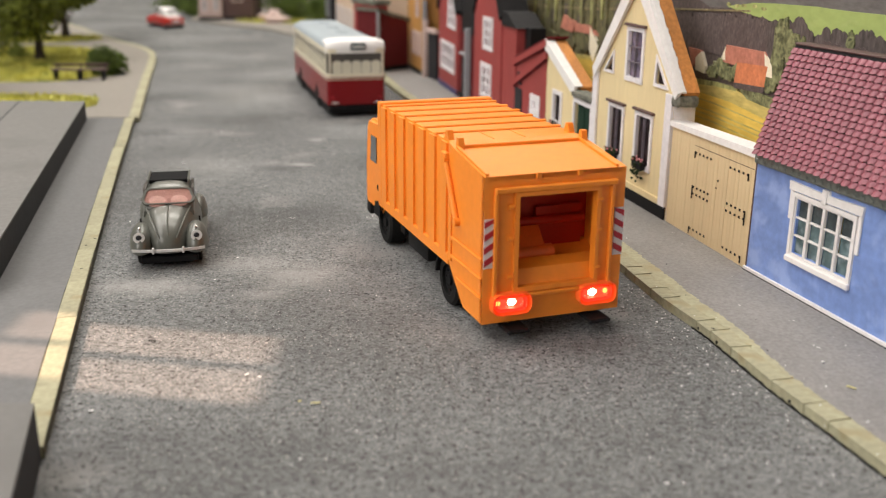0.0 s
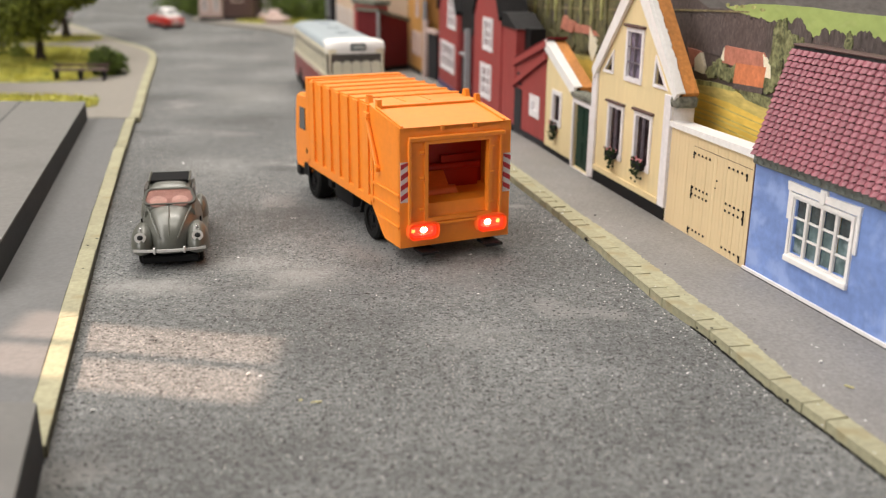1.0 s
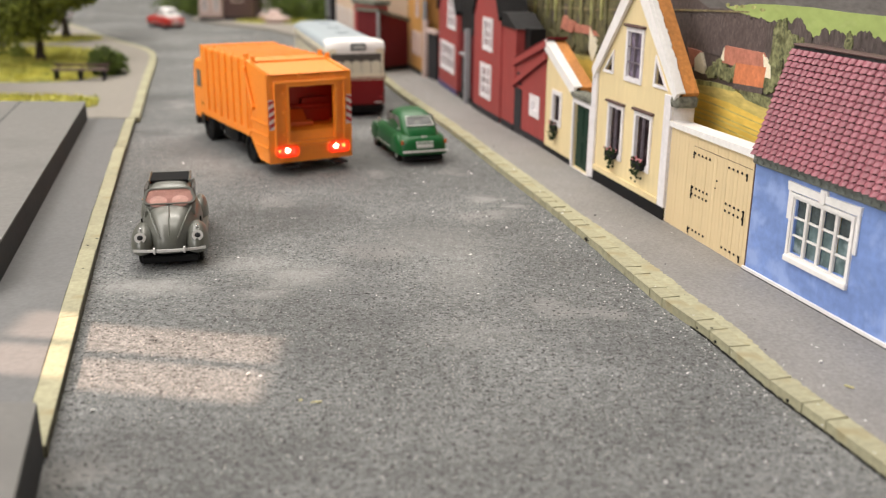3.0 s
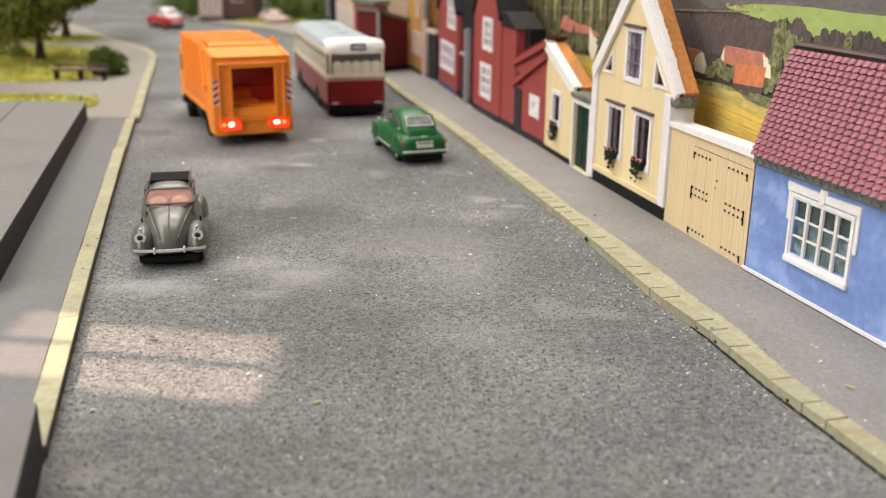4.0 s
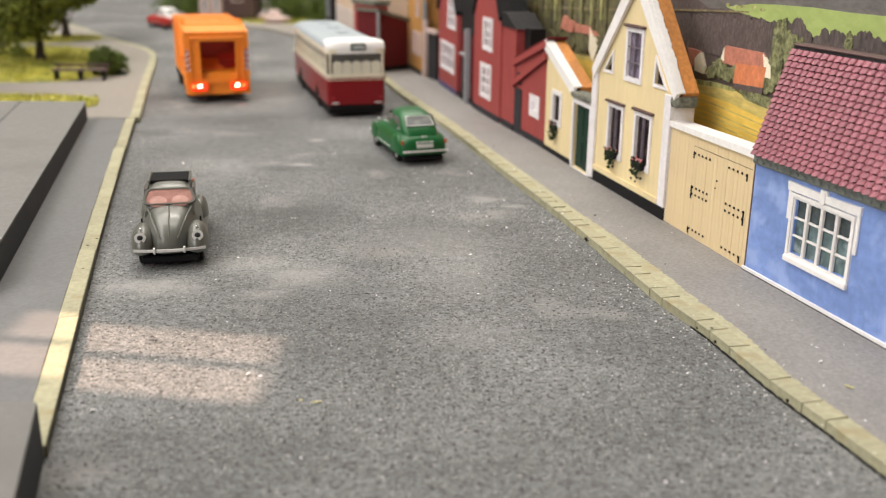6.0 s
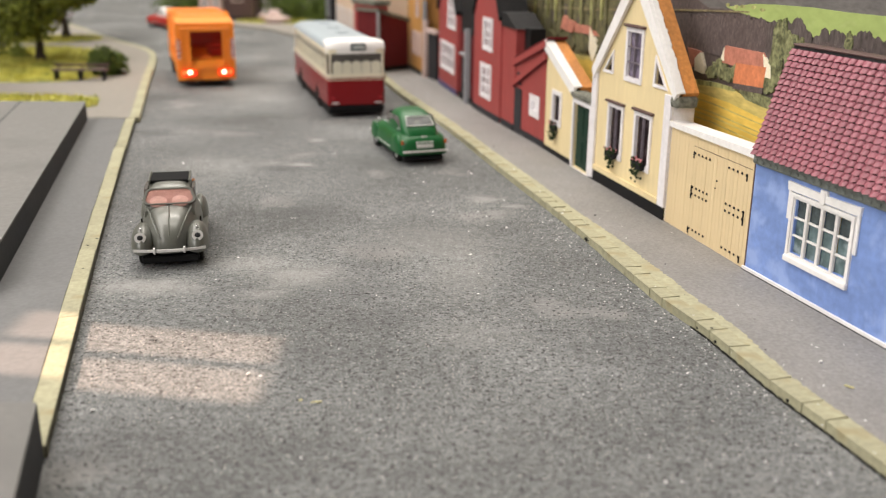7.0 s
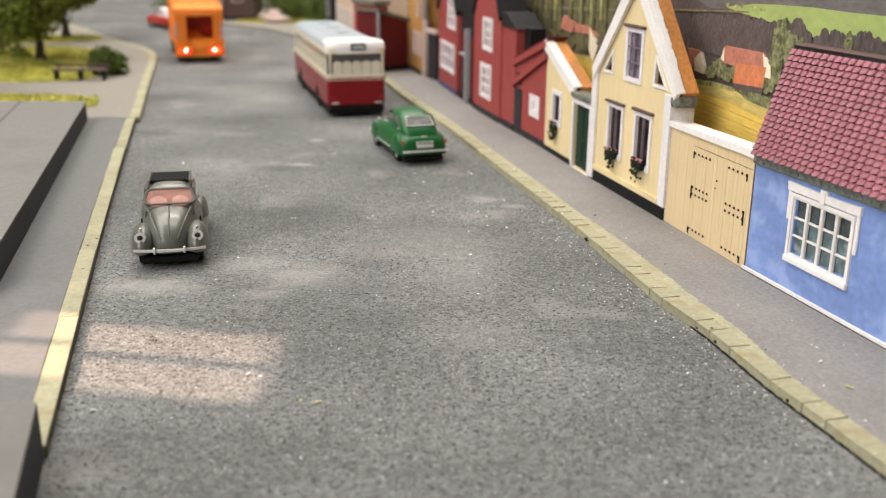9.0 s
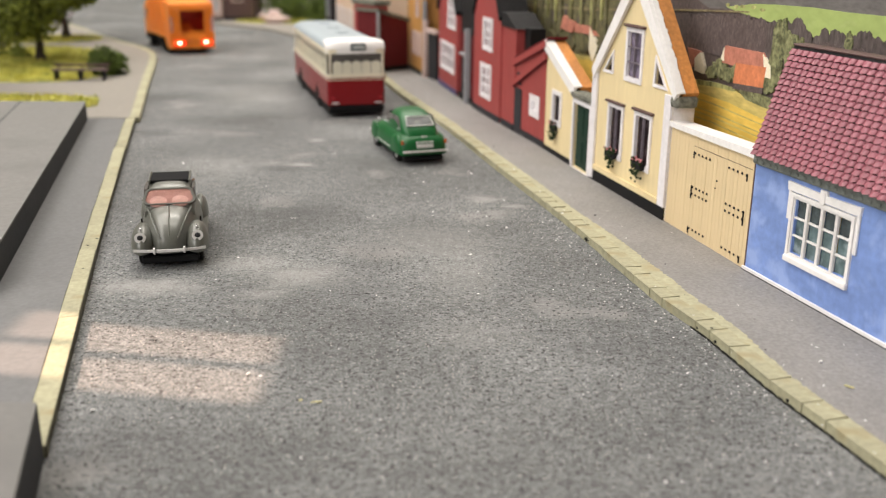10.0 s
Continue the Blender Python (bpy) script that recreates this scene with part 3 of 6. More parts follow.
def pantiles(h):
    """Rows of S-shaped tiles on the near house's roof slope."""
    lean, rise, base_z = 7.2, 22.8, 27.2
    slope = math.hypot(lean, rise)
    pitch, row = 2.08, 1.30
    bm = bmesh.new()
    prof = [(-1.02, 0.02), (-0.8, 0.24), (-0.4, 0.5), (0.0, 0.58), (0.4, 0.5), (0.8, 0.24), (1.02, 0.02)]
    rings = []
    # short, arched tiles bare the dark underlay as each row's shadow line
    for s, up, arc in ((-0.16, 0.5, 0.34), (1.12, 0.1, 0.0)):
        row_pts = [(u * 0.97, s + arc * (u / 1.06) ** 2, v + up) for u, v in prof]
        rings.append(row_pts + [(u, w, v - 0.36) for u, w, v in row_pts[::-1]])
    loft(bm, rings)
    n_rows, n_cols = int(slope / row), 16
    first = part("roof_tile", bm, M_TILE, h, sharp=50)
    rnd = random.Random(5)
    k = 0
    for c in range(n_cols):
        for r in range(n_rows):
            f = (r * row) / slope
            y, z = 1.95 - lean * f, base_z + rise * f
            m = Matrix.Translation(Vector((24.1 - c * pitch + rnd.uniform(-0.06, 0.06), y, z)) * MM) @ TILE_TURN @ pose(0, 0, 0, rnd.uniform(-1, 1), 0, rnd.uniform(-1.2, 1.2))
            if k == 0:
                first.matrix_basis = m
            else:
                again("roof_tile", first, h, m)
            k += 1
    # the rest of the slope, joined
    rest = bmesh.new()
    for c in range(n_cols, 42):
        for r in range(n_rows):
            f = (r * row) / slope
            m = Matrix.Translation((24.1 - c * pitch, 1.95 - lean * f, base_z + rise * f)) @ TILE_TURN
            loft(rest, [[m @ Vector(p) for p in ring] for ring in rings])
    tagged(part("roof_tiles", rest, M_TILE, h), kind="stuff")


# a tile's own x lies along the eave, its y up the slope, its z out of the roof
def tile_turn(lean, rise):
    up = Vector((0, -lean, rise)).normalized()
    out = Vector((0, rise, lean)).normalized()
    ex = up.cross(out)
    return Matrix((ex, up, out)).transposed().to_4x4()


TILE_TURN = tile_turn(7.2, 22.8)


def gate():
    g = thing("gate_wall", "cream board gate wall with black strap hinges", "gate", at(68.1, 206.1, 1.9, 103.8))
    n, x1 = 25, 40.0
    part("backing", boxm(0.2, x1, -2.2, -0.35, 0, 25.5), M_GATE, g)
    w = x1 / n
    shape = part("board", boxm(0.0, w - 0.035, -0.9, 0, 0, 25.6, 0.045), M_GATE, g, m=at(0, 0, 0))
    for i in range(1, n):
        again("board", shape, g, at(i * w, (0.02 if i % 3 else -0.02), 0))
    part("corner_post", boxm(-0.45, -0.02, -1.5, 0.12, 0, 25.6), M_BROWNHOUSE, g, "narrow dark end board")
    part("coping", prismm([(-0.6, 25.5), (40.2, 25.3), (40.2, 26.6), (-0.6, 27.2)], "y", -4.2, 0.7), M_WHITE, g, "white coping")
    part("slot_line", boxm(0.5, 27.5, -0.2, 0.09, 22.66, 22.76), M_BROWNHOUSE, g)
    for z in (21.0, 12.5, 10.8, 1.9):
        for side in (0, 1):
            hx0, hx1 = ((19.0, 26.8), (2.4, 10.6))[side]
            s = part("hinge_strap", boxm(hx0, hx1, 0.02, 0.12, z - 0.06, z + 0.06), M_GATE, g, "painted strap hinge with black studs")
            for k in range(5):
                x = hx0 + 0.3 + (hx1 - hx0 - 0.6) * k / 4
                part("hinge_stud", boxm(x - 0.37, x + 0.37, 0.05, 0.2, z - 0.28, z + 0.28, 0.07), M_BLACK, s)
            xe = (26.9, 2.3)[side]
            part("hinge_pin", boxm(xe - 0.13, xe + 0.13, 0.1, 0.36, z - 1.3, z + 0.4, 0.05), M_BLACK, s)
    part("latch", boxm(15.0, 15.4, 0, 0.3, 16.5, 16.9, 0.08), M_BLACK, g)
    part("latch", boxm(15.5, 15.9, 0, 0.3, 14.7, 15.0, 0.08), M_BLACK, g)
    return g


def gable_roof(h, ex0, ex1, ez, ax, az, y0, y1, t, mat_top, verge=2.4):
    """Two roof slabs with white barge boards at the front; e: eaves, a: apex."""
    for sx, ex in ((-1, ex0), (1, ex1)):
        part("roof", prismm([(ex, ez), (ax, az), (ax, az + t * 1.3), (ex + sx * t * 0.6, ez + t)], "y", y0 - 2.2, y1), mat_top, h, "orange card roof slope" if mat_top is M_ORANGE_ROOF else "dark roof slope")
        if verge:
            part("barge_board", prismm([(ex, ez - verge * (0.5 if sx > 0 else 0.1)), (ax, az - verge * 1.5), (ax, az + t * 1.3 + 0.15), (ex + sx * t * 0.9, ez + t + 0.1)], "y", y0 - 1.0, y0), M_WHITE, h, "white barge board")
            torn = bmesh.new()
            rnd = random.Random(int(ex * 3) + 8)
            rings = []
            for i in range(61):
                f = i / 60
                x, z = ex + sx * t * 0.68 + (ax - ex - sx * t * 0.68) * f, ez + t + (az + t * 1.25 - ez - t) * f
                back = y0 - 2.7 - rnd.choice((0, 0, 0.1, -0.2, 0.25, 0.45)) * rnd.random()
                rings.append([(x, y0 - 0.9, z - 0.1), (x + sx * 0.12, y0 - 0.9, z + 0.38), (x + sx * 0.12, back + 0.2, z + 0.3 + rnd.uniform(-0.1, 0.15)), (x, back, z - 0.1)])
            part("verge_cap", loft(torn, rings), M_WHITE, h, "chalky torn white verge strip")


def yellow_house():
    h = thing("house", "pale yellow gabled model house with white trim", "house", at(58.5, 245.2, 1.9, 104.5))
    outer = [(0, 0), (50.5, 0), (50.5, 31.5), (47.0, 34.8), (24.2, 62.2), (0, 33.5)]
    wins = [(28.6, 39.6, 9.6, 25.6), (10.6, 21.6, 10.2, 26.0), (18.8, 30.0, 33.0, 48.0)]
    tri1 = [(38.3, 34.4), (43.2, 34.4), (38.5, 39.2)]
    tri2 = [(5.2, 34.6), (10.8, 34.6), (10.4, 40.4)]
    part("wall", holed(outer, [opening(*w) for w in wins] + [tri1, tri2], 0, -3), M_YELLOW, h)
    part("side_wall", boxm(0, 1.2, -6, -3, 0, 33.5), M_WHITE2, h, "white side wall")
    part("side_wall", boxm(-0.15, -0.01, -6, -0.02, 0, 33.4), M_WHITE2, h, "white side wall")
    part("side_wall", boxm(49.3, 50.5, -6, -3, 0, 33.5), M_YELLOW, h)
    part("plinth", boxm(0.3, 50.3, 0, 0.45, 0, 3.5), M_BLACK, h, "black base")
    part("base_board", boxm(4.0, 47.6, 0, 0.7, 3.5, 5.0), M_YELLOW, h)
    part("corner_board", boxm(0, 3.6, 0, 0.8, 3.5, 33.0, 0.1), M_WHITE2, h)
    part("corner_board", boxm(47.6, 51.0, 0, 0.8, 0.5, 33.0, 0.1), M_WHITE2, h)
    for i, wv in enumerate(wins):
        x0, x1, z0, z1 = wv
        w = window(h, x0, x1, z0, z1, 2, 3 if i == 2 else 1, frame_w=1.3, bar=0.3, proud=0.4, frame_mat=M_WHITE2, bar_mat=M_BARLILAC, pane_mat=M_CURTAIN if i == 2 else M_GLASS_DK)
        part("lintel", boxm(x0 - 0.6, x1 + 0.6, 0, 1.1, z1, z1 + 0.7, 0.1), M_BROWNHOUSE, w, "dark drip board")
        if i < 2:
            flower_box(h, (x0 + x1) / 2 - 3.2, (x0 + x1) / 2 + 3.2, z0 + 2.8)
    for tri in (tri1, tri2):
        cx, cz = sum(p[0] for p in tri) / 3, sum(p[1] for p in tri) / 3
        big = [(cx + (x - cx) * 1.5, cz + (z - cz) * 1.45) for x, z in tri]
        w = part("window", holed(big, [tri], 0.4, -0.3), M_WHITE2, h, "small triangular window")
        part("pane", prismm(tri, "y", -1.0, -0.6), M_GLASS_DK, w)
    gable_roof(h, -2.4, 49.4, 32.5, 24.2, 62.8, 1.3, -5.2, 1.5, M_ORANGE_ROOF, verge=2.8)
    bm = boxm(-3.6, 0.6, -5.2, 0.9, 30.2, 33.2, 1.1, 3)
    for v in bm.verts:
        v.co += Vector((0.25, 0, 0.3)) * noise.noise(v.co * 0.9)
    part("eave_gutter", bm, M_MOSS, h, "weathered grey eave end")
    return h


def low_yellow_house():
    h = thing("house", "low pale yellow model house with a green door", "house", at(45.6, 295.0, 1.9, 103.1))
    outer = [(0, 0), (44.0, 0), (44.0, 35.0), (17.0, 23.5), (0, 23.5)]
    part("wall", holed(outer, [opening(27.4, 37.0, 10.2, 22.2), rect(1.2, 15.0, 0.3, 21.0)], 0, -3), M_YELLOW, h)
    part("plinth", boxm(16.4, 44.0, 0, 0.4, 0, 1.6), M_BLACK, h, "black base")
    window(h, 27.4, 37.0, 10.2, 22.2, 1, 1, frame_w=1.5, proud=0.4, frame_mat=M_WHITE2)
    flower_box(h, 30.0, 35.0, 11.2)
    d = part("door", boxm(1.2, 15.0, -1.6, -0.9, 0.3, 21.0), M_GREENDOOR, h, "dark green panelled door")
    for x0, x1, z0, z1 in ((2.4, 7.4, 2, 9), (8.8, 13.8, 2, 9), (2.4, 7.4, 11, 19.6), (8.8, 13.8, 11, 19.6)):
        part("door_panel", boxm(x0, x1, -0.9, -0.6, z0, z1, 0.12), M_GREENDOOR, d)
    part("door_frame", holed(rect(0.0, 16.4, 0, 22.4), [rect(1.2, 15.0, 0.0001, 21.0)], 0.5, -0.5), M_WHITE2, h)
    part("porch_gutter", boxm(-0.2, 16.8, -4, 1.2, 22.7, 24.6, 0.7, 2), M_MOSS, h, "weathered grey porch roof edge")
    part("roof", prismm([(15.8, 24.0), (44.6, 36.0), (44.6, 37.6), (15.2, 25.6)], "y", -6.5, -1.6), M_ORANGE_ROOF, h, "orange card roof slope")
    part("roof", prismm([(44.6, 36.0), (60.0, 20.0), (61.0, 21.4), (44.6, 37.6)], "y", -6.5, -2.0), M_ORANGE_ROOF, h)
    part("barge_board", prismm([(14.6, 22.6), (44.6, 34.6), (44.8, 38.0), (14.0, 26.0)], "y", 0.0, 1.0), M_WHITE, h, "white barge board")
    part("verge_cap", prismm([(15.4, 25.4), (44.6, 37.5), (44.6, 38.0), (15.0, 25.9)], "y", -2.2, 0.2), M_WHITE, h, "chalky white verge strip")
    return h


def low_red_house():
    h = thing("house", "low red boarded model shed with slanting rails", "house", at(35.6, 338.0, 1.9, 104.6))
    part("wall", holed([(0, 0), (33, 0), (33, 26), (0, 35.5)], [opening(5.9, 16.2, 9.2, 17.2)], 0, -6), M_RED, h)
    window(h, 5.9, 16.2, 9.2, 17.2, 1, 1, frame_w=2.6, proud=0.3, frame_mat=M_WHITE2, pane_mat=M_WHITE2)
    part("plinth", boxm(0, 25, 0, 0.35, 0, 2.3), M_DKGREY, h)
    part("doorway", boxm(25.4, 33.2, 0, 0.4, 0, 17.2), M_DKGREY, h, "dark doorway")
    part("small_window", boxm(26.5, 31.0, 0, 0.4, 18.6, 23.2), M_DKGREY, h)
    for za, zb in ((25.2, 35.6), (17.4, 31.4)):
        part("slanting_board", prismm([(34, za), (-0.6, zb), (-0.6, zb + 2.2), (34, za + 2.2)], "y", 0.1, 1.2), M_RED, h)
        part("board_edge", prismm([(34, za - 0.5), (-0.6, zb - 0.5), (-0.6, zb), (34, za)], "y", 0.1, 0.9), M_REDDK, h)
    part("roof", prismm([(34, 28.0), (-1, 38.2), (-1, 39.0), (34, 28.8)], "y", -7, 0.4), M_REDDK, h)
    return h


def red_house(x, y, ang, width, eave, apex, wins, side_w=0.0, side_h=39.0, base=None):
    h = thing("house", "tall red gabled model house with white windows", "house", at(x, y, 1.9, ang), group="red gabled houses")
    mid = width / 2
    prof = [(0, 0), (width, 0), (width, eave), (width * 0.86, eave + (apex - eave) * 0.55), (mid + width * 0.12, apex - 1.2), (mid, apex), (mid - width * 0.12, apex - 1.2), (width * 0.14, eave + (apex - eave) * 0.55), (0, eave)]
    part("wall", holed(prof, [opening(*w[:4]) for w in wins], 0, -10), M_RED, h)
    for x0, x1, z0, z1, c, r in wins:
        window(h, x0, x1, z0, z1, c, r, frame_w=1.7, bar=0.7, proud=0.4, frame_mat=M_WHITE2, pane_mat=M_PALEPANE)
    part("plinth", boxm(0, width, 0, 0.4, 0, 2.4), base or M_DKGREY, h)
    up = prof[2:]
    out = [(u + (u - mid) * 0.07, w + 1.6) for u, w in up]
    for (a, b, c, d) in zip(up, up[1:], out, out[1:]):
        part("roof", prismm([a, b, d, c], "y", -11, 1.2), M_DARKROOF, h, "dark roof edge")
    if side_w:
        part("side_wing", boxm(-side_w, -0.1, -10, -0.6, 0, side_h), M_RED, h)
        part("roof", prismm([(-side_w - 1.5, side_h), (0, side_h), (0, eave + 3.5), (-side_w * 0.45, side_h + 5)], "y", -11, 0.2), M_DARKROOF, h)
        part("plinth", boxm(-side_w, 0, -0.6, -0.2, 0, 2.4), M_DKGREY, h)
        part("dark_loft", boxm(-side_w - 6.5, -side_w, -10.0, -4.0, side_h - 9, side_h + 0.5), M_BLACK, h, "dark open loft")
        part("dark_loft", boxm(-side_w - 6.0, -side_w, -10.0, -5.0, side_h - 17, side_h - 9), M_REDDK, h)
    return h


def grey_porch():
    h = thing("porch", "grey model porch with posts and a dark door", "porch", at(12.7, 425.3, 1.9, 102.1))
    part("wall", boxm(0, 33, -8, -1.5, 0, 30), M_REDDK, h)
    part("post", boxm(10.6, 13.2, -1, 1.2, 0, 33), M_GREYDOOR, h)
    part("door", boxm(16, 27, -1.5, -0.9, 0, 19), M_DKGREY, h, "dark door")
    part("door_head", boxm(12, 28, -1.4, 0.4, 20.2, 21.4, 0.2), M_GREYDOOR, h)
    part("plinth", boxm(0, 33, -1.4, -0.4, 0, 2.4), M_BLACK, h)
    part("roof", prismm([(-1, 30), (34, 30), (34, 44), (-1, 47)], "y", -9, -2), M_DARKROOF, h)


def ochre_house():
    h = thing("house", "ochre boarded model house with pale windows", "house", at(-11.3, 527.0, 1.9, 103.8))
    wins = [(6.5, 15.5, 9.5, 22.5), (18.0, 30.0, 9.5, 22.5), (12.0, 20.0, 30.0, 42.0)]
    part("wall", holed([(0, 0), (42.7, 0), (42.7, 46), (21, 62), (0, 46)], [opening(*w) for w in wins], 0, -10), M_ORANGEHOUSE, h)
    for w in wins:
        window(h, *w, 2, 1, frame_w=2.0, bar=0.8, proud=0.4, frame_mat=M_PINK, pane_mat=M_SALMON)
    part("plinth", boxm(0, 42.7, 0, 0.4, 0, 2), M_BLACK, h)
    part("corner_board", boxm(-2.5, 0.6, -1, 0.8, 0, 40), M_GREYDOOR, h, "grey corner board")
    part("roof", prismm([(-3, 44), (21, 62), (21, 64), (-4, 45)], "y", -11, 1.5), M_WHITE2, h)
    part("roof", prismm([(45, 44), (21, 62), (21, 64), (46, 45)], "y", -11, 1.5), M_WHITE2, h)
    p = thing("doorway", "grey model doorway with a pale frame", "doorway", at(-4.8, 507.0, 1.9, 108.0))
    part("door", boxm(2, 20, -3, -1, 0, 24), M_DKGREY, p)
    part("post", boxm(16.5, 20.5, -1, 1.0, 0, 30), M_PINK, p)
    part("lintel", boxm(0, 20.5, -2, 0.6, 24, 26), M_PINK, p)


def red_shed():
    """A dark red shed across the end of the pavement, its front turned to the street."""
    s = thing("shed", "dark red card shed with a sloping grey roof", "shed", at(-36.3, 541.9, 1.9, 46.8))
    part("wall", prismm([(0, 0), (22.3, 0), (22.3, 26.6), (0, 32.6)], "y", 0.0, 18), M_REDDK, s)
    part("roof", prismm([(-1, 32.8), (23.2, 26.4), (23.2, 28.2), (-1, 34.6)], "y", -1.0, 18.5), M_MOSS, s)
    part("plinth", boxm(0, 22.3, -0.4, 0, 0, 2.6), M_BLACK, s)
    part("corner_board", boxm(-0.9, 0.4, -0.5, 1, 0, 32.6), M_GREYDOOR, s)
    w = thing("house", "red model house front with a white window", "house", at(-38.5, 544.0, 1.9, 122))
    part("wall", holed(rect(0, 26, 0, 36), [opening(3.5, 11.0, 8, 27)], 0, -8), M_RED, w)
    window(w, 3.5, 11.0, 8, 27, 1, 2, frame_w=1.6, frame_mat=M_WHITE2, pane_mat=M_GLASS_DK)
    part("cornice", boxm(-1, 27, -9, 1, 36, 38.5), M_MOSS, w)


def plain_house(x, y, ang, w, d, z, material, label, win_mat, cols, rows, wz=12.0):
    h = thing("house", label, "house", at(x, y, 1.5, ang))
    ws = []
    for i in range(cols):
        for j in range(rows):
            cx, cz = w * (i + 0.5) / cols, z * (j + 0.55) / rows
            ws.append((cx - w / cols * 0.22, cx + w / cols * 0.22, cz - z / rows * 0.28, cz + z / rows * 0.28))
    part("wall", holed(rect(0, w, 0, z), [opening(*q) for q in ws], 0, -d), material, h)
    for q in ws:
        window(h, *q, 1, 2, frame_w=1.4, frame_mat=win_mat, pane_mat=M_GLASS_DK)
    part("plinth", boxm(0, w, 0, 0.4, 0, 3), M_DKGREY, h)
    part("roof", prismm([(1.5, z), (-d / 2, z + d * 0.45), (-d - 1.5, z)], "x", -1.5, w + 1.5), M_DARKROOF, h)
    return h


M_PALEPANE = mat("window_pale", (0.44, 0.36, 0.38), 0.4, var=0.3, fine=500, coarse=300)
BH = blue_house()
gate()
yellow_house()
low_yellow_house()
low_red_house()
red_house(22.2, 386.7, 103.8, 39.7, 40.5, 56.0, [(11.5, 25.5, 27.0, 40.4, 2, 3), (12.5, 28.3, 7.0, 21.5, 2, 3)], side_w=17.4, side_h=38.8)
grey_porch()
red_house(5.8, 457.6, 101.1, 46.0, 37.5, 55.0, [(4.0, 22.0, 30.0, 45.0, 2, 3), (5.6, 40.0, 9.0, 23.0, 4, 2)], base=M_BLUEPLINTH)
ochre_house()
red_shed()
plain_house(-46, 600, 104, 150, 40, 62, M_SALMON, "salmon plastered model town house", M_WHITE2, 9, 2)
plain_house(-92, 790, 100, 60, 50, 80, M_DKGREY, "dark grey model town house", M_GREYDOOR, 3, 2)
plain_house(-176, 903, 180, 27, 50, 60, M_BROWNHOUSE, "brown boarded model house beyond the crossing", M_PINK, 1, 1)
plain_house(-203.2, 900, 180, 21, 45, 60, M_PINK, "pale pink model house beyond the crossing", M_WHITE2, 2, 2)


# ---- printed landscape behind the houses ----


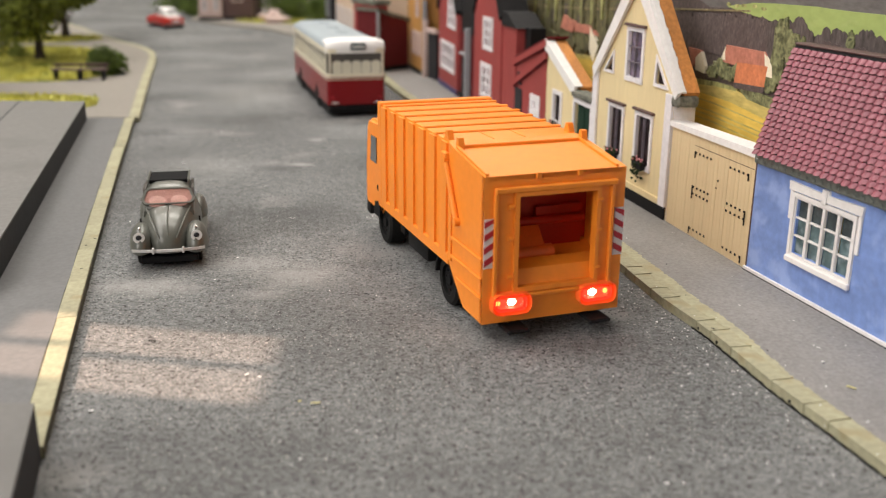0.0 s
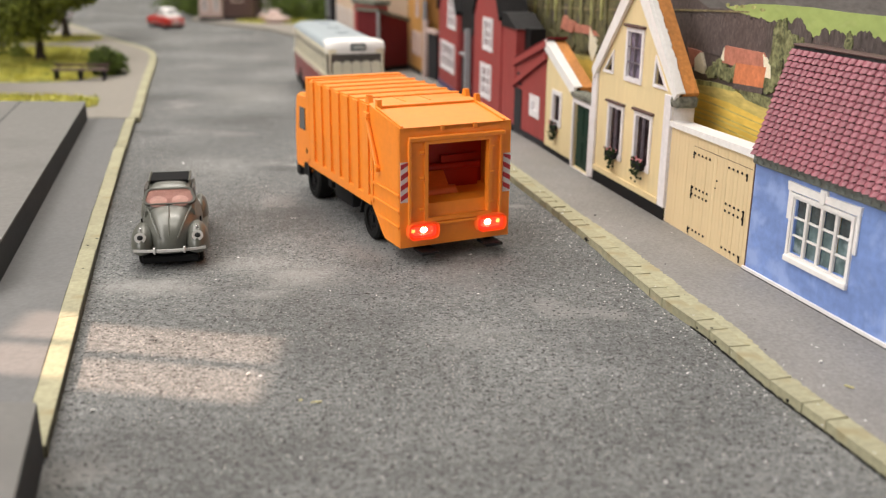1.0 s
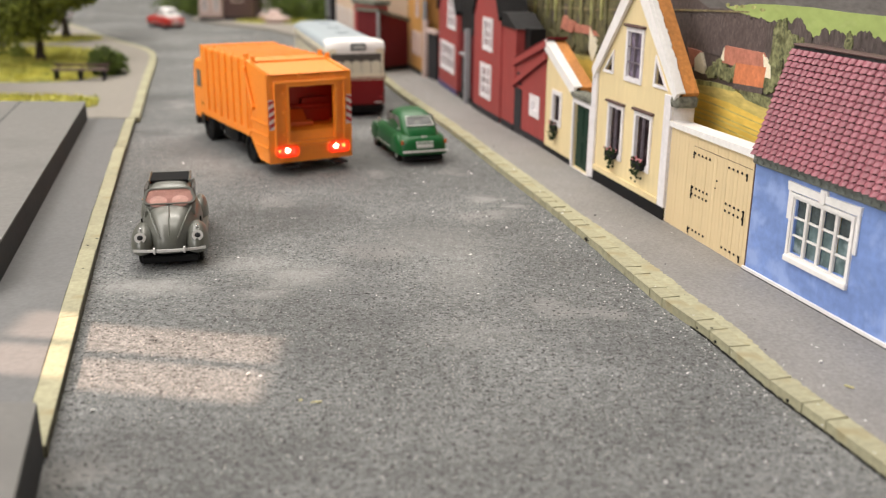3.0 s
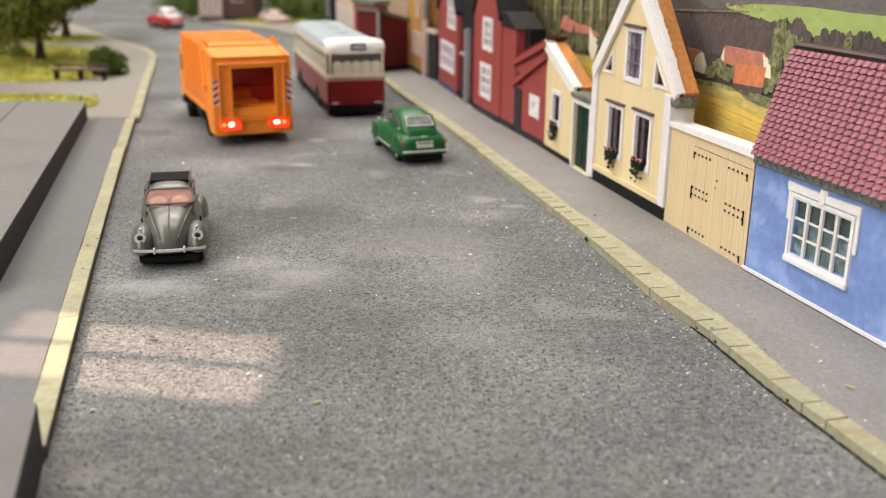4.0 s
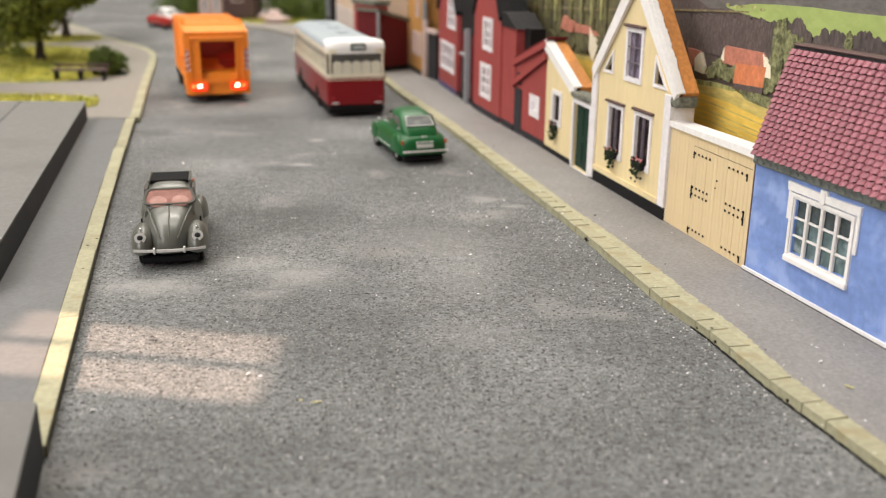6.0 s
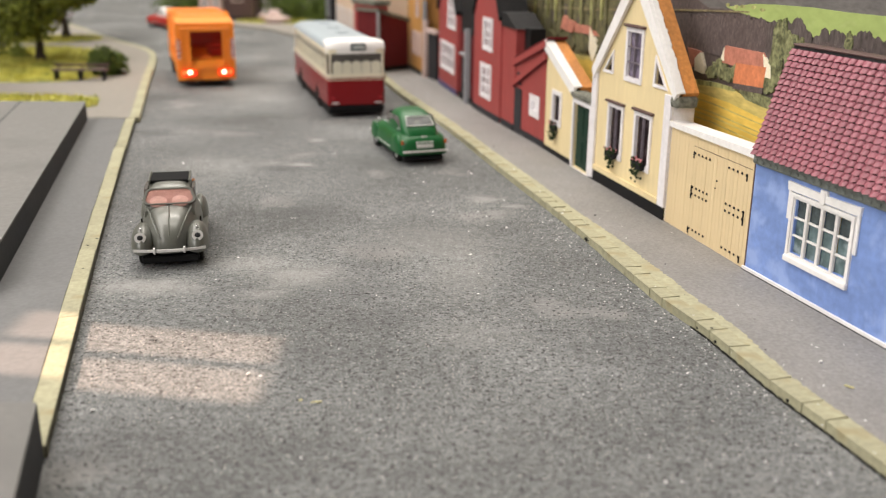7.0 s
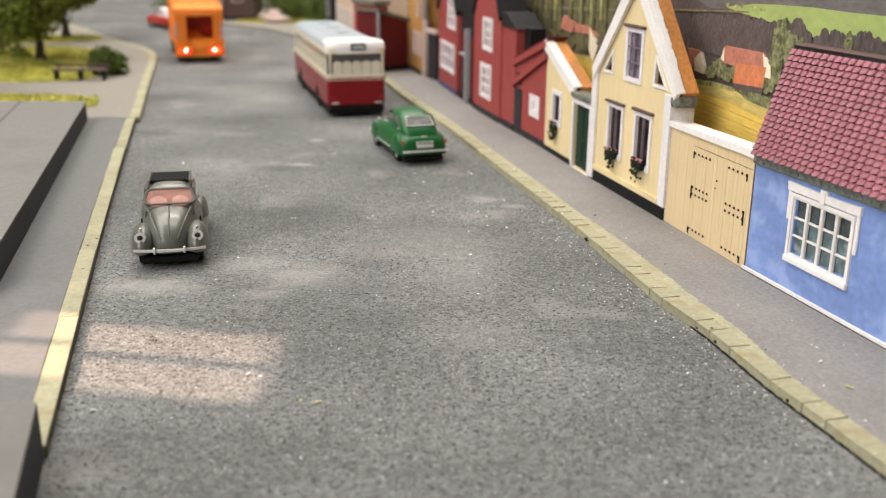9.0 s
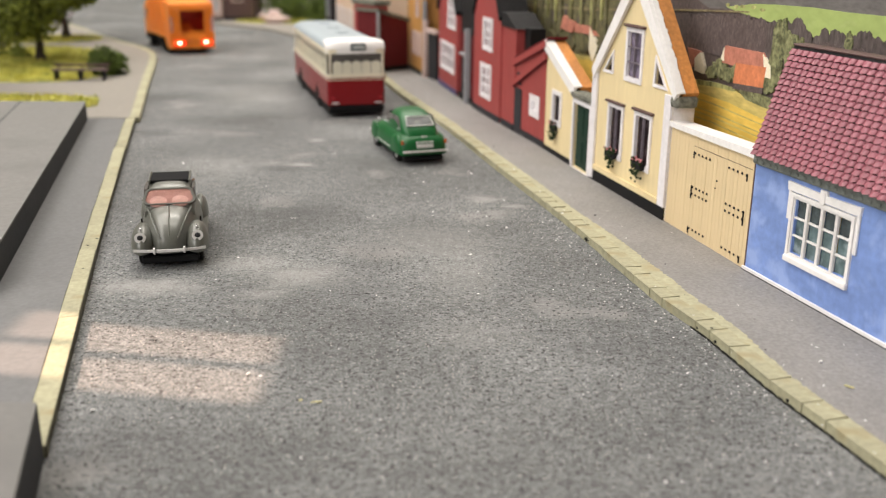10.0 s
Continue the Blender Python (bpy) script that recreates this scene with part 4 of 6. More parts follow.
def landscape():
    """A flat printed board; its picture is made of thin inked shapes."""
    b = thing("landscape_board", "printed landscape board with woods, fields and farmhouses", "backdrop", at(94.1, 162.05, 0, 103.3))
    ink = {
        "wood": mat("print_wood", (0.118, 0.092, 0.088), 0.5, var=0.24, fine=1500, coarse=600, stretch=(1.2, 1, 0.7), stain=(0.080, 0.063, 0.060), stain_at=0.55),
        "ochre": mat("print_ochre", (0.74, 0.52, 0.11), 0.5, var=0.12, fine=700, coarse=90, stretch=(0.35, 1, 1.4), stain=(0.62, 0.42, 0.08), stain_at=0.55),
        "stubble": mat("print_stubble", (0.56, 0.45, 0.15), 0.5, var=0.2, fine=600, coarse=160, stretch=(0.4, 1, 1.4), stain=(0.40, 0.34, 0.11), stain_at=0.58),
        "green": mat("print_meadow", (0.34, 0.42, 0.145), 0.5, var=0.10, fine=500, coarse=110, stretch=(0.5, 1, 1), stain=(0.40, 0.46, 0.19), stain_at=0.57),
        "tree": mat("print_tree", (0.20, 0.205, 0.105), 0.5, var=0.5, fine=900, coarse=420, stain=(0.075, 0.08, 0.045), stain_at=0.55),
        "olive": mat("print_hillside", (0.155, 0.145, 0.075), 0.5, var=0.4, fine=900, coarse=300, stretch=(1.4, 1, 0.5), stain=(0.085, 0.075, 0.05), stain_at=0.50),
        "dusk": mat("print_dark_wood", (0.105, 0.086, 0.082), 0.5, var=0.35, fine=1100, coarse=400, stretch=(1.4, 1, 0.5)),
        "hill": mat("print_far_hill", (0.15, 0.14, 0.135), 0.5, var=0.2, fine=800, coarse=150, stretch=(0.4, 1, 1.2)),
        "barn": mat("print_barn_roof", (0.60, 0.21, 0.10), 0.5, var=0.14, fine=900, coarse=300),
        "roof": mat("print_roof", (0.47, 0.19, 0.135), 0.5, var=0.16, fine=900, coarse=300),
        "wall": mat("print_wall", (0.78, 0.71, 0.55), 0.5, var=0.1),
        "tan": mat("print_lane", (0.25, 0.205, 0.115), 0.5, var=0.3, fine=700, coarse=200),
        "pale": mat("print_birch", (0.34, 0.335, 0.14), 0.5, var=0.45, fine=700, coarse=320, stretch=(1, 1, 0.3), stain=(0.16, 0.15, 0.06), stain_at=0.55),
    }
    for ink_mat in ink.values():
        ink_mat.node_tree.nodes["Principled BSDF"].inputs["Specular IOR Level"].default_value = 0.15
    part("panel", boxm(-80, 420, -4, 0, -0.5, 100), ink["wood"], b)
    k = [0.0]

    def shape(poly, key, name):
        k[0] += 0.003
        part(name, prismm(poly, "y", 0.0, 0.03 + k[0]), ink[key], b)

    rnd = random.Random(11)

    def tree(s, z, w, hgt, key):
        n = 22
        pts = []
        for i in range(n):
            a = 2 * math.pi * i / n
            r = 1 + rnd.uniform(-0.22, 0.22)
            pts.append((s + math.cos(a) * w / 2 * r, z + hgt / 2 + math.sin(a) * hgt / 2 * r))
        shape(pts, key, "tree_print")

    def conifers(s0, s1, base, tops, key, n):
        """A stand of narrow firs that merge: spread s0 to s1, with tops near the heights given."""
        for i in range(n):
            f = (i + 0.5) / n
            top = float(np.interp(f, np.linspace(0, 1, len(tops)), tops)) + rnd.uniform(-0.9, 0.4)
            s, w = s0 + (s1 - s0) * f + rnd.uniform(-0.3, 0.3), rnd.uniform(2.8, 5.2)
            prof = [(math.sin(math.pi / 2 * k / 7), math.sqrt(1 - (k / 7) ** 2)) for k in range(8)]
            poly = [(s - w / 2 * h * rnd.uniform(0.85, 1.15), base + (top - base) * (0.85 * f2 + 0.15 * k / 7)) for k, (f2, h) in enumerate(prof)]
            poly += [(s + w / 2 * h * rnd.uniform(0.85, 1.15), base + (top - base) * (0.85 * f2 + 0.15 * k / 7)) for k, (f2, h) in reversed(list(enumerate(prof[:-1])))]
            shape(poly, key, "fir_print")

    shape([(-80, 57), (30, 57), (70, 57), (104, 55.6), (120, 60), (120, 100), (-80, 100)], "hill", "far_hill")
    shape([(132, 30), (320, 26), (320, 66), (170, 64), (140, 52)], "olive", "hillside")
    for _ in range(90):
        s = rnd.uniform(125, 300)
        tree(s, rnd.uniform(36, 50) - s * 0.012, rnd.uniform(2, 5), rnd.uniform(3, 7), rnd.choice(("olive", "olive", "dusk", "tree")))
    shape([(-80, 61), (33, 58.6), (45, 58.5), (57, 58.7), (73, 58.4), (82, 58.0), (88, 57.2), (94, 56.6), (94, 56.4), (88, 55.6), (70, 54.0), (56, 52.5), (44, 51.5), (32, 51.5), (-80, 48)], "green", "meadow")
    for i in range(5):
        s = 78 + i * 4.1 + rnd.uniform(-0.8, 0.8)
        tree(s, 56.6 + rnd.uniform(-0.2, 0.3) - (s - 78) * 0.02, rnd.uniform(1.4, 2.6), rnd.uniform(0.6, 1.4), "pale")
    shape([(300, 44.4), (240, 47.2), (186, 49.5), (122, 53.7), (83, 55.8), (83, 56.2), (122, 54.2), (186, 50.1), (240, 47.9), (300, 45.2)], "tan", "lane")
    conifers(124, 70, 44, (53.3, 53.5, 54.3, 54.8, 55.2, 54.2), "wood", 40)
    conifers(72, 56, 42, (54.6, 55.5, 55.0, 56.6, 55.8, 52.6), "dusk", 11)
    conifers(54.5, 43.5, 42, (52.4, 54.6, 53.6, 55.6, 53.4), "dusk", 9)
    conifers(41.5, 25, 42, (54.6, 56.0, 54.4, 55.6, 54.0), "dusk", 12)
    conifers(25, -60, 40, (53.0, 55.0, 52.0, 54.0), "dusk", 44)
    conifers(58, 30, 42, (51.2, 51.8, 52.0, 51.0), "wood", 22)
    tree(42.4, 50.2, 2.4, 4.4, "tree")
    shape([(-80, 0), (300, 0), (300, 25), (256, 29.6), (206, 32.6), (178, 34.2), (130, 36.0), (107, 36.3), (87, 36.6), (69, 34.2), (20, 30), (-80, 28)], "stubble", "stubble_field")
    shape([(-80, 0), (300, 0), (300, 23), (206, 31.4), (178, 33.0), (130, 34.4), (107, 33.2), (88, 33.0), (72, 31.6), (40, 29), (-80, 26)], "ochre", "ripe_field")
    for z0, drop, key in ((31.5, 1.2, "stubble"), (29.2, 1.0, "stubble"), (26.6, 1.1, "stubble"), (28.0, 0.9, "stubble")):
        shape([(118, z0), (96, z0 + 0.15), (70, z0 - drop), (70, z0 - drop - 0.35), (96, z0 - 0.3), (118, z0 - 0.25)], key, "furrow")
    shape([(106, 36.5), (96, 37.0), (85.4, 36.9), (85.4, 36.1), (96, 35.9), (105, 35.2)], "pale", "field_edge")
    shape([(84, 36.8), (78, 37.6), (66, 36.6), (60, 34), (72, 34.4), (80, 35.0)], "tree", "rough_grass")
    for i in range(9):
        s = 150 + i * 11
        shape([(s, 40), (s + 2.2, 40), (s + 1.6, 62), (s + 0.4, 62)], "olive", "birch_print")
    for s, z0, w in ((223, 43, 1.7), (206, 47, 1.6), (196, 44, 1.3), (186, 44.5, 1.8), (177, 47, 1.6), (232, 44, 1.2), (248, 42, 1.8)):
        shape([(s - w * 0.3, z0), (s + w * 0.4, z0), (s + w * 0.7, 55), (s + w * 0.3, 64), (s - w * 0.5, 64), (s - w * 0.6, 54)], "pale", "birch_print")
    for s, z, w, hgt in ((192, 34.6, 14, 6), (206, 33.4, 10, 7), (180, 35.2, 6, 4), (225, 32, 14, 7), (246, 30, 12, 6)):
        tree(s, z, w, hgt, "olive")
    for s, z, w, hgt in ((68.6, 39.4, 5.4, 14), (67.4, 46, 5.0, 9.6), (63, 44, 6, 9), (59.5, 44, 5, 8), (94, 38.4, 9, 4.6), (90, 38.0, 5, 3.4), (98.5, 37.8, 5, 3.0), (71, 37.6, 3.4, 5)):
        tree(s, z, w, hgt, "tree")
    shape([(93, 42.6), (92, 47.0), (74, 47.1), (70.4, 44.2), (71, 42.0)], "roof", "farm_roof")
    shape([(74, 47.0), (70.2, 44.3), (69.6, 41.5), (72.5, 41.5)], "wall", "farm_gable")
    shape([(94, 43.4), (92.6, 46.4), (92.0, 43.0)], "wall", "farm_gable")
    shape([(86.6, 38.2), (86.0, 43.3), (71.9, 43.9), (72.6, 38.9)], "barn", "barn_roof")
    shape([(88.6, 41.5), (86.0, 43.3), (86.6, 38.4)], "tree", "barn_gable")
    shape([(86.6, 36.8), (86.6, 38.2), (72.6, 38.9), (72.6, 37.4)], "wood", "barn_wall")
    shape([(109.5, 39.4), (112.6, 44.4), (104.9, 44.2), (105, 43)], "roof", "cottage_roof")
    shape([(105, 44.0), (102.4, 40.4), (102.6, 38.4), (107.6, 38.8), (108, 42)], "wall", "cottage_wall")
    shape([(216, 41), (213, 46), (201, 44.2), (203.5, 40.4)], "roof", "farm_roof")
    shape([(201, 41), (201, 44), (186, 44), (179, 41.4)], "roof", "farm_roof")
    shape([(186, 44), (178, 38), (182, 32), (186, 36)], "wall", "farm_gable")
    shape([(280, 40), (277, 45), (255, 43), (246, 40.7)], "roof", "farm_roof")


landscape()

# ---- vehicles ----


def wheel(parent, x, y, r, w, rim_mat, rim_r=0.6, label=""):
    """A wheel on the x axis at (x, y), resting on the road; the rim shows on both sides."""
    bm = bmesh.new()
    prof = [(-w / 2, r * 0.62), (-w / 2, r * 0.9), (-w * 0.38, r), (w * 0.38, r), (w / 2, r * 0.9), (w / 2, r * 0.62)]
    n = 28
    rings = [[(u, math.cos(2 * math.pi * i / n) * q, math.sin(2 * math.pi * i / n) * q) for u, q in prof] for i in range(n)]
    loft(bm, rings + [rings[0]], cap=False)
    bmesh.ops.remove_doubles(bm, verts=bm.verts, dist=0.001)
    t = part("wheel", bm, M_TYRE, parent, label, m=at(x, y, r))
    rb = bmesh.new()
    cyl(rb, (-w * 0.36, 0, 0), (w * 0.36, 0, 0), r * 0.63, seg=24)
    part("rim", rb, rim_mat, t)
    hb = bmesh.new()
    cyl(hb, (-w * 0.47, 0, 0), (w * 0.47, 0, 0), r * 0.22, seg=12)
    part("hub", hb, rim_mat, t)
    nb = bmesh.new()
    for k in range(8):
        a = 2 * math.pi * k / 8
        cyl(nb, (-w * 0.41, math.cos(a) * r * 0.42, math.sin(a) * r * 0.42), (w * 0.41, math.cos(a) * r * 0.42, math.sin(a) * r * 0.42), r * 0.06, seg=6)
    part("wheel_nuts", nb, rim_mat, t)
    return t


TRUCK_R = 5.3
TRUCK_WHEELS = []


def refuse_truck():
    t = thing("refuse_truck", "orange plastic model refuse truck with lit tail lamps", "truck", at(7.3, 167.1, 0, 20.3))
    W, HR, CB, HF, HK = 28.7, 31.8, 3.6, 35.1, 34.0
    # chassis
    ch = part("chassis", boxm(8.5, 20.2, 4, 80, 5.0, 9.6, 0.2), M_CHASSIS, t, "black chassis")
    part("fuel_tank", boxm(2.0, 8.0, 36, 50, 4.2, 9.2, 0.5, 2), M_CHASSIS, ch)
    part("battery_box", boxm(21.0, 26.7, 34, 46, 4.4, 9.4, 0.5), M_CHASSIS, ch)
    part("crossmember", boxm(2.5, 26.2, 54, 57, 5.4, 9.8), M_CHASSIS, ch)
    for x0, x1 in ((0.8, 6.2), (22.5, 27.9)):
        prof = [(21 + math.cos(a) * 6.9, 5.3 + math.sin(a) * 6.2) for a in [math.pi * k / 10 for k in range(11)]]
        inner = [(21 + math.cos(a) * 6.3, 5.3 + math.sin(a) * 5.7) for a in [math.pi * k / 10 for k in range(10, -1, -1)]]
        part("mudguard", prismm(prof + inner, "x", x0, x1), M_CHASSIS, ch)
        part("axle_housing", boxm(9, 19.7, 19, 23, 3.6, 7.4, 0.6), M_CHASSIS, ch)
    # refuse body with ribs on sides and roof
    y0, y1, zb = 18.5, 67.0, 9.8
    body = part("body", boxm(0.5, W - 0.5, y0, y1, zb, HF - 0.5, 0.4, 2), M_ORANGE, t)
    for x0, x1 in ((0.0, 0.7), (W - 0.7, W)):
        part("side_rail", boxm(x0, x1, y0, y1, zb - 0.3, zb + 2.2, 0.2), M_ORANGE, body)
        for k in range(7):
            y = y0 + 1.2 + k * 6.85
            part("side_rib", prismm([(x0, y), (x1, y), (x1, y + 3.6), (x0, y + 3.6)], "z", zb + 2.0, HF - 0.9), M_ORANGE, body)
    for k in range(7):
        y = y0 + 1.2 + k * 6.85
        if k:
            part("roof_rib", boxm(0.3, W - 0.3, y, y + 1.3, HF - 0.6, HF - 0.12, 0.2), M_ORANGE, body)
    part("front_frame", boxm(0.0, W, y1 - 2.4, y1 + 0.3, zb, HF, 0.2), M_ORANGE, body)
    # tailgate shell
    tg = part("tailgate", holed([(0.0, CB), (W, CB), (W, HR), (0.0, HR)], [rect(6.8, 22.6, 10.4, 27.8)], 0.0, 1.2), M_ORANGE, t)
    side = [(0.02, CB), (9.5, CB), (11.0, 4.6), (17.5, 10.2), (18.4, 20.0), (18.4, HK + 0.6), (15.5, HK), (0.02, HR)]
    for x0, x1 in ((0.0, 1.0), (W - 1.0, W)):
        part("tailgate_side", prismm(side, "x", x0, x1), M_ORANGE, tg)
        out = -0.35 if x0 == 0 else W
        for z in (8.0, 11.8, 15.6):
            part("side_strip", boxm(out, out + 0.35, 0.4, 16.2 if z > 9 else 13.0, z, z + 0.8, 0.12), M_ORANGE, tg)
        part("side_strip", boxm(out, out + 0.35, 16.0, 17.6, 11.0, 24.0, 0.12), M_ORANGE, tg)
        ram = bmesh.new()
        xr = -0.5 if x0 == 0 else W + 0.5
        cyl(ram, (xr, 18.6, 31.0), (xr, 12.6, 20.5), 0.62, seg=10)
        r = part("ram", ram, M_ORANGE, tg)
        for (yy, zz) in ((18.8, 31.2), (12.5, 20.2)):
            pb = bmesh.new()
            cyl(pb, (xr - 0.6, yy, zz), (xr + 0.6, yy, zz), 0.9, seg=10)
            part("ram_eye", pb, M_ORANGE, r)
        part("hinge_block", boxm(min(xr, xr + 0.2) - 0.4, max(xr, xr + 0.2) + 0.4, 18.0, 20.6, 31.0, 32.6, 0.2), M_ORANGE, tg)
        lx = 0.6 if x0 == 0 else W - 1.8
        part("lug", prismm([(14.2, HK - 0.6), (16.2, HK - 0.6), (15.9, HK + 2.0), (14.9, HK + 2.0)], "x", lx, lx + 1.2), M_ORANGE, tg)
        part("lug", prismm([(20.0, HF - 0.6), (22.6, HF - 0.6), (21.8, HF + 1.3), (20.8, HF + 1.3)], "x", lx, lx + 1.2), M_ORANGE, body)
        part("edge_strip", prismm([(0.3, HR + 0.03), (15.2, HK + 0.03), (15.2, HK + 0.5), (0.3, HR + 0.5)], "x", lx - 0.3, lx + 0.3), M_ORANGE, tg)
    part("tailgate_top", prismm([(0.0, HR - 0.9), (0.0, HR), (15.5, HK), (18.4, HK + 0.6), (18.4, HK - 0.4), (15.5, HK - 0.9)], "x", 0.9, W - 0.9), M_ORANGE, tg)
    part("top_crossbar", boxm(1.0, W - 1.0, 15.0, 15.9, HK - 0.2, HK + 0.55, 0.15), M_ORANGE, tg)
    for x in (9.4, 16.2):
        part("top_seam", boxm(x, x + 0.4, 18.6, 26.2, HF - 0.6, HF - 0.32, 0.1), M_ORANGE, body)
    # hopper inside; its shade is put into the colours of back and packer
    part("hopper_tray", prismm([(0.6, 8.6), (0.6, 10.3), (1.7, 13.2), (4.6, 14.2), (9.0, 12.6), (13.0, 14.5), (13.0, 8.6)], "x", 1.0, W - 1.0), M_ORANGE, tg, "orange loading tray")
    part("hopper_back", boxm(1.0, W - 1.0, 12.9, 14.0, 8.6, HR - 0.8), M_ORANGE_SHADED, tg)
    part("packer_blade", prismm([(6.0, 13.0), (12.0, 13.5), (12.0, 18.0), (9.5, 19.0), (6.0, 15.6)], "x", 3.0, 15.5), M_ORANGE_HALFSHADED, tg)
    pk = bmesh.new()
    cyl(pk, (3, 6.6, 14.4), (17.2, 6.6, 14.4), 1.5, seg=14)
    part("packer_roller", pk, M_ORANGE_HALFSHADED, tg)
    pk = bmesh.new()
    cyl(pk, (2, 11.0, 19.4), (26, 11.0, 19.4), 0.9, seg=12)
    part("packer_shaft", pk, M_ORANGE_SHADED, tg)
    part("packer_plate", boxm(16.0, 26.0, 11.5, 12.8, 14.0, 22.0), M_ORANGE_SHADED, tg)
    # rear frame
    part("header_bar", boxm(1.9, W - 1.9, -1.0, 0.1, 28.6, 29.7, 0.2), M_ORANGE, tg)
    part("opening_trim", holed(rect(5.9, 23.4, 9.5, 28.6), [rect(6.8, 22.6, 10.4, 27.8)], -0.7, 0.05), M_ORANGE, tg)
    for x in (2.2, 25.9):
        part("guide_rail", boxm(x - 0.35, x + 0.35, -0.8, 0.1, 8.6, 28.7, 0.1), M_ORANGE, tg)
    part("sill_bar", boxm(1.9, W - 1.9, -0.9, 0.05, 8.4, 9.2, 0.15), M_ORANGE, tg)
    for x in (5.2, 23.4):
        for z in (12.6, 20.0, 26.0):
            hb = bmesh.new()
            cyl(hb, (x - 0.5, -0.5, z), (x + 0.5, -0.5, z), 0.42, seg=8)
            part("hinge", hb, M_ORANGE, tg)
    for x in (10.6, 19.0):
        part("roof_clip", boxm(x - 0.5, x + 0.5, -0.35, 0.3, HR - 1.0, HR + 0.2, 0.1), M_ORANGE, tg)
    # warning panels of red and white slanting bars
    for x0, d in ((0.05, 1), (W - 2.0, -1)):
        p = part("warning_panel", boxm(x0, x0 + 1.95, -0.18, 0.0, 14.6, 24.0), M_SIGNWHITE, tg, "red and white striped panel")
        for k in range(4):
            zc = 14.9 + k * 2.45
            a, b = (zc, zc + 1.1) if d > 0 else (zc + 1.1, zc)
            poly = [(x0, a), (x0 + 1.95, b), (x0 + 1.95, min(b + 1.2, 24.0)), (x0, min(a + 1.2, 24.0))]
            part("stripe", prismm(poly, "y", -0.30, -0.17), M_SIGNRED, p)
    # lamps: nested plates of falling emission stand in for the halo round the bulbs
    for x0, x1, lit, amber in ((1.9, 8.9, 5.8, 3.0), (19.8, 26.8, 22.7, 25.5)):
        ln = part("tail_lamp", boxm(x0 + 0.3, x1 - 0.3, -0.3, 0.0, 6.1, 9.1, 1.4, 5), M_LAMPGLOW, tg, "glowing red lamp lens")
        part("lens_rim", boxm(x0 - 0.4, x1 + 0.4, -0.2, 0.0, 5.6, 9.6, 1.8, 5), M_LAMPHALO, ln, "dim painted halo around the lens")
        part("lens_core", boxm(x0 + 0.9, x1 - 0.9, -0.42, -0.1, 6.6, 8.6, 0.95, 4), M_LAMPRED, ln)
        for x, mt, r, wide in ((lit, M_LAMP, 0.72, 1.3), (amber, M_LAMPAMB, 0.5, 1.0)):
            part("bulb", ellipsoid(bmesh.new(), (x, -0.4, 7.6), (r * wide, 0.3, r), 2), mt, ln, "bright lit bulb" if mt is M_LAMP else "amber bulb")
    for x in (4.0, 21.0):
        part("rear_step", boxm(x, x + 4.6, -3.4, 2.0, 2.2, 3.0, 0.3), M_CHASSIS, t, "black rear step")
        part("step_bracket", boxm(x + 1.5, x + 3.0, 0.4, 4.5, 2.8, 5.4), M_CHASSIS, t)
    # cab
    prof = [(67.6, 7.0), (79.8, 7.0), (80.6, 9.0), (80.6, 17.0), (79.0, 27.4), (77.6, 29.4), (67.6, 29.8)]
    cab = part("cab", prismm(prof, "x", 0.7, W - 0.7), M_ORANGE, t)
    bv = bmesh.new()
    bv.from_mesh(cab.data)
    bmesh.ops.bevel(bv, geom=list(bv.edges), offset=0.7 * MM, segments=2, affect="EDGES")
    bv.to_mesh(cab.data)
    bv.free()
    for p in cab.data.polygons:
        p.use_smooth = True
    for x0, x1 in ((0.45, 0.75), (W - 0.75, W - 0.45)):
        part("side_window", prismm([(70.4, 19.2), (75.6, 19.2), (74.8, 25.6), (70.4, 25.6)], "x", x0, x1), M_CARGLASS, cab, "pale grey side window")
        part("wheel_arch", prismm([(67.7, 6.0), (73.0, 6.0), (71.8, 9.4), (67.7, 10.2)], "x", x0, x1), M_CHASSIS, cab)
        part("vent_hole", boxm(x0 - 0.02, x1 + 0.02, 68.6, 69.9, 12.6, 14.0, 0.3), M_CHASSIS, cab)
    part("windscreen", prismm([(80.75, 17.8), (79.25, 27.0), (79.05, 27.0), (80.5, 17.8)], "x", 2.4, W - 2.4), M_BUSGLASS, cab)
    part("front_bumper", boxm(1.0, W - 1.0, 78.0, 81.4, 4.2, 8.0, 0.5, 2), M_CHASSIS, t)
    part("roof_hatch", boxm(9, 19, 69.5, 75.0, 29.6, 30.2, 0.2), M_ORANGE, cab)
    for xx in (3.4, W - 3.4):
        for yy in (21.0, 66.0):
            TRUCK_WHEELS.append((wheel(t, xx, yy, TRUCK_R, 4.6, M_CHASSIS), xx, yy))
    return t


def hull(secs, n=9, flat=2.6, zb=2.6):
    """A body skin through cross-sections (y, half width, top z[, half width at top])."""
    bm = bmesh.new()
    rings = []
    for s in secs:
        y, w, zt = s[:3]
        tw = s[3] if len(s) > 3 else 1.0
        ring = []
        for i in range(2 * n + 1):
            a = math.pi * i / (2 * n)
            ca, sa = math.cos(a), math.sin(a)
            x = w * math.copysign(abs(ca) ** (2 / flat), ca)
            z = zb + (zt - zb) * abs(sa) ** (2 / flat)
            x *= 1 + (tw - 1) * (z - zb) / (zt - zb)
            ring.append((x, y, z))
        rings.append(ring)
    return loft(bm, rings)


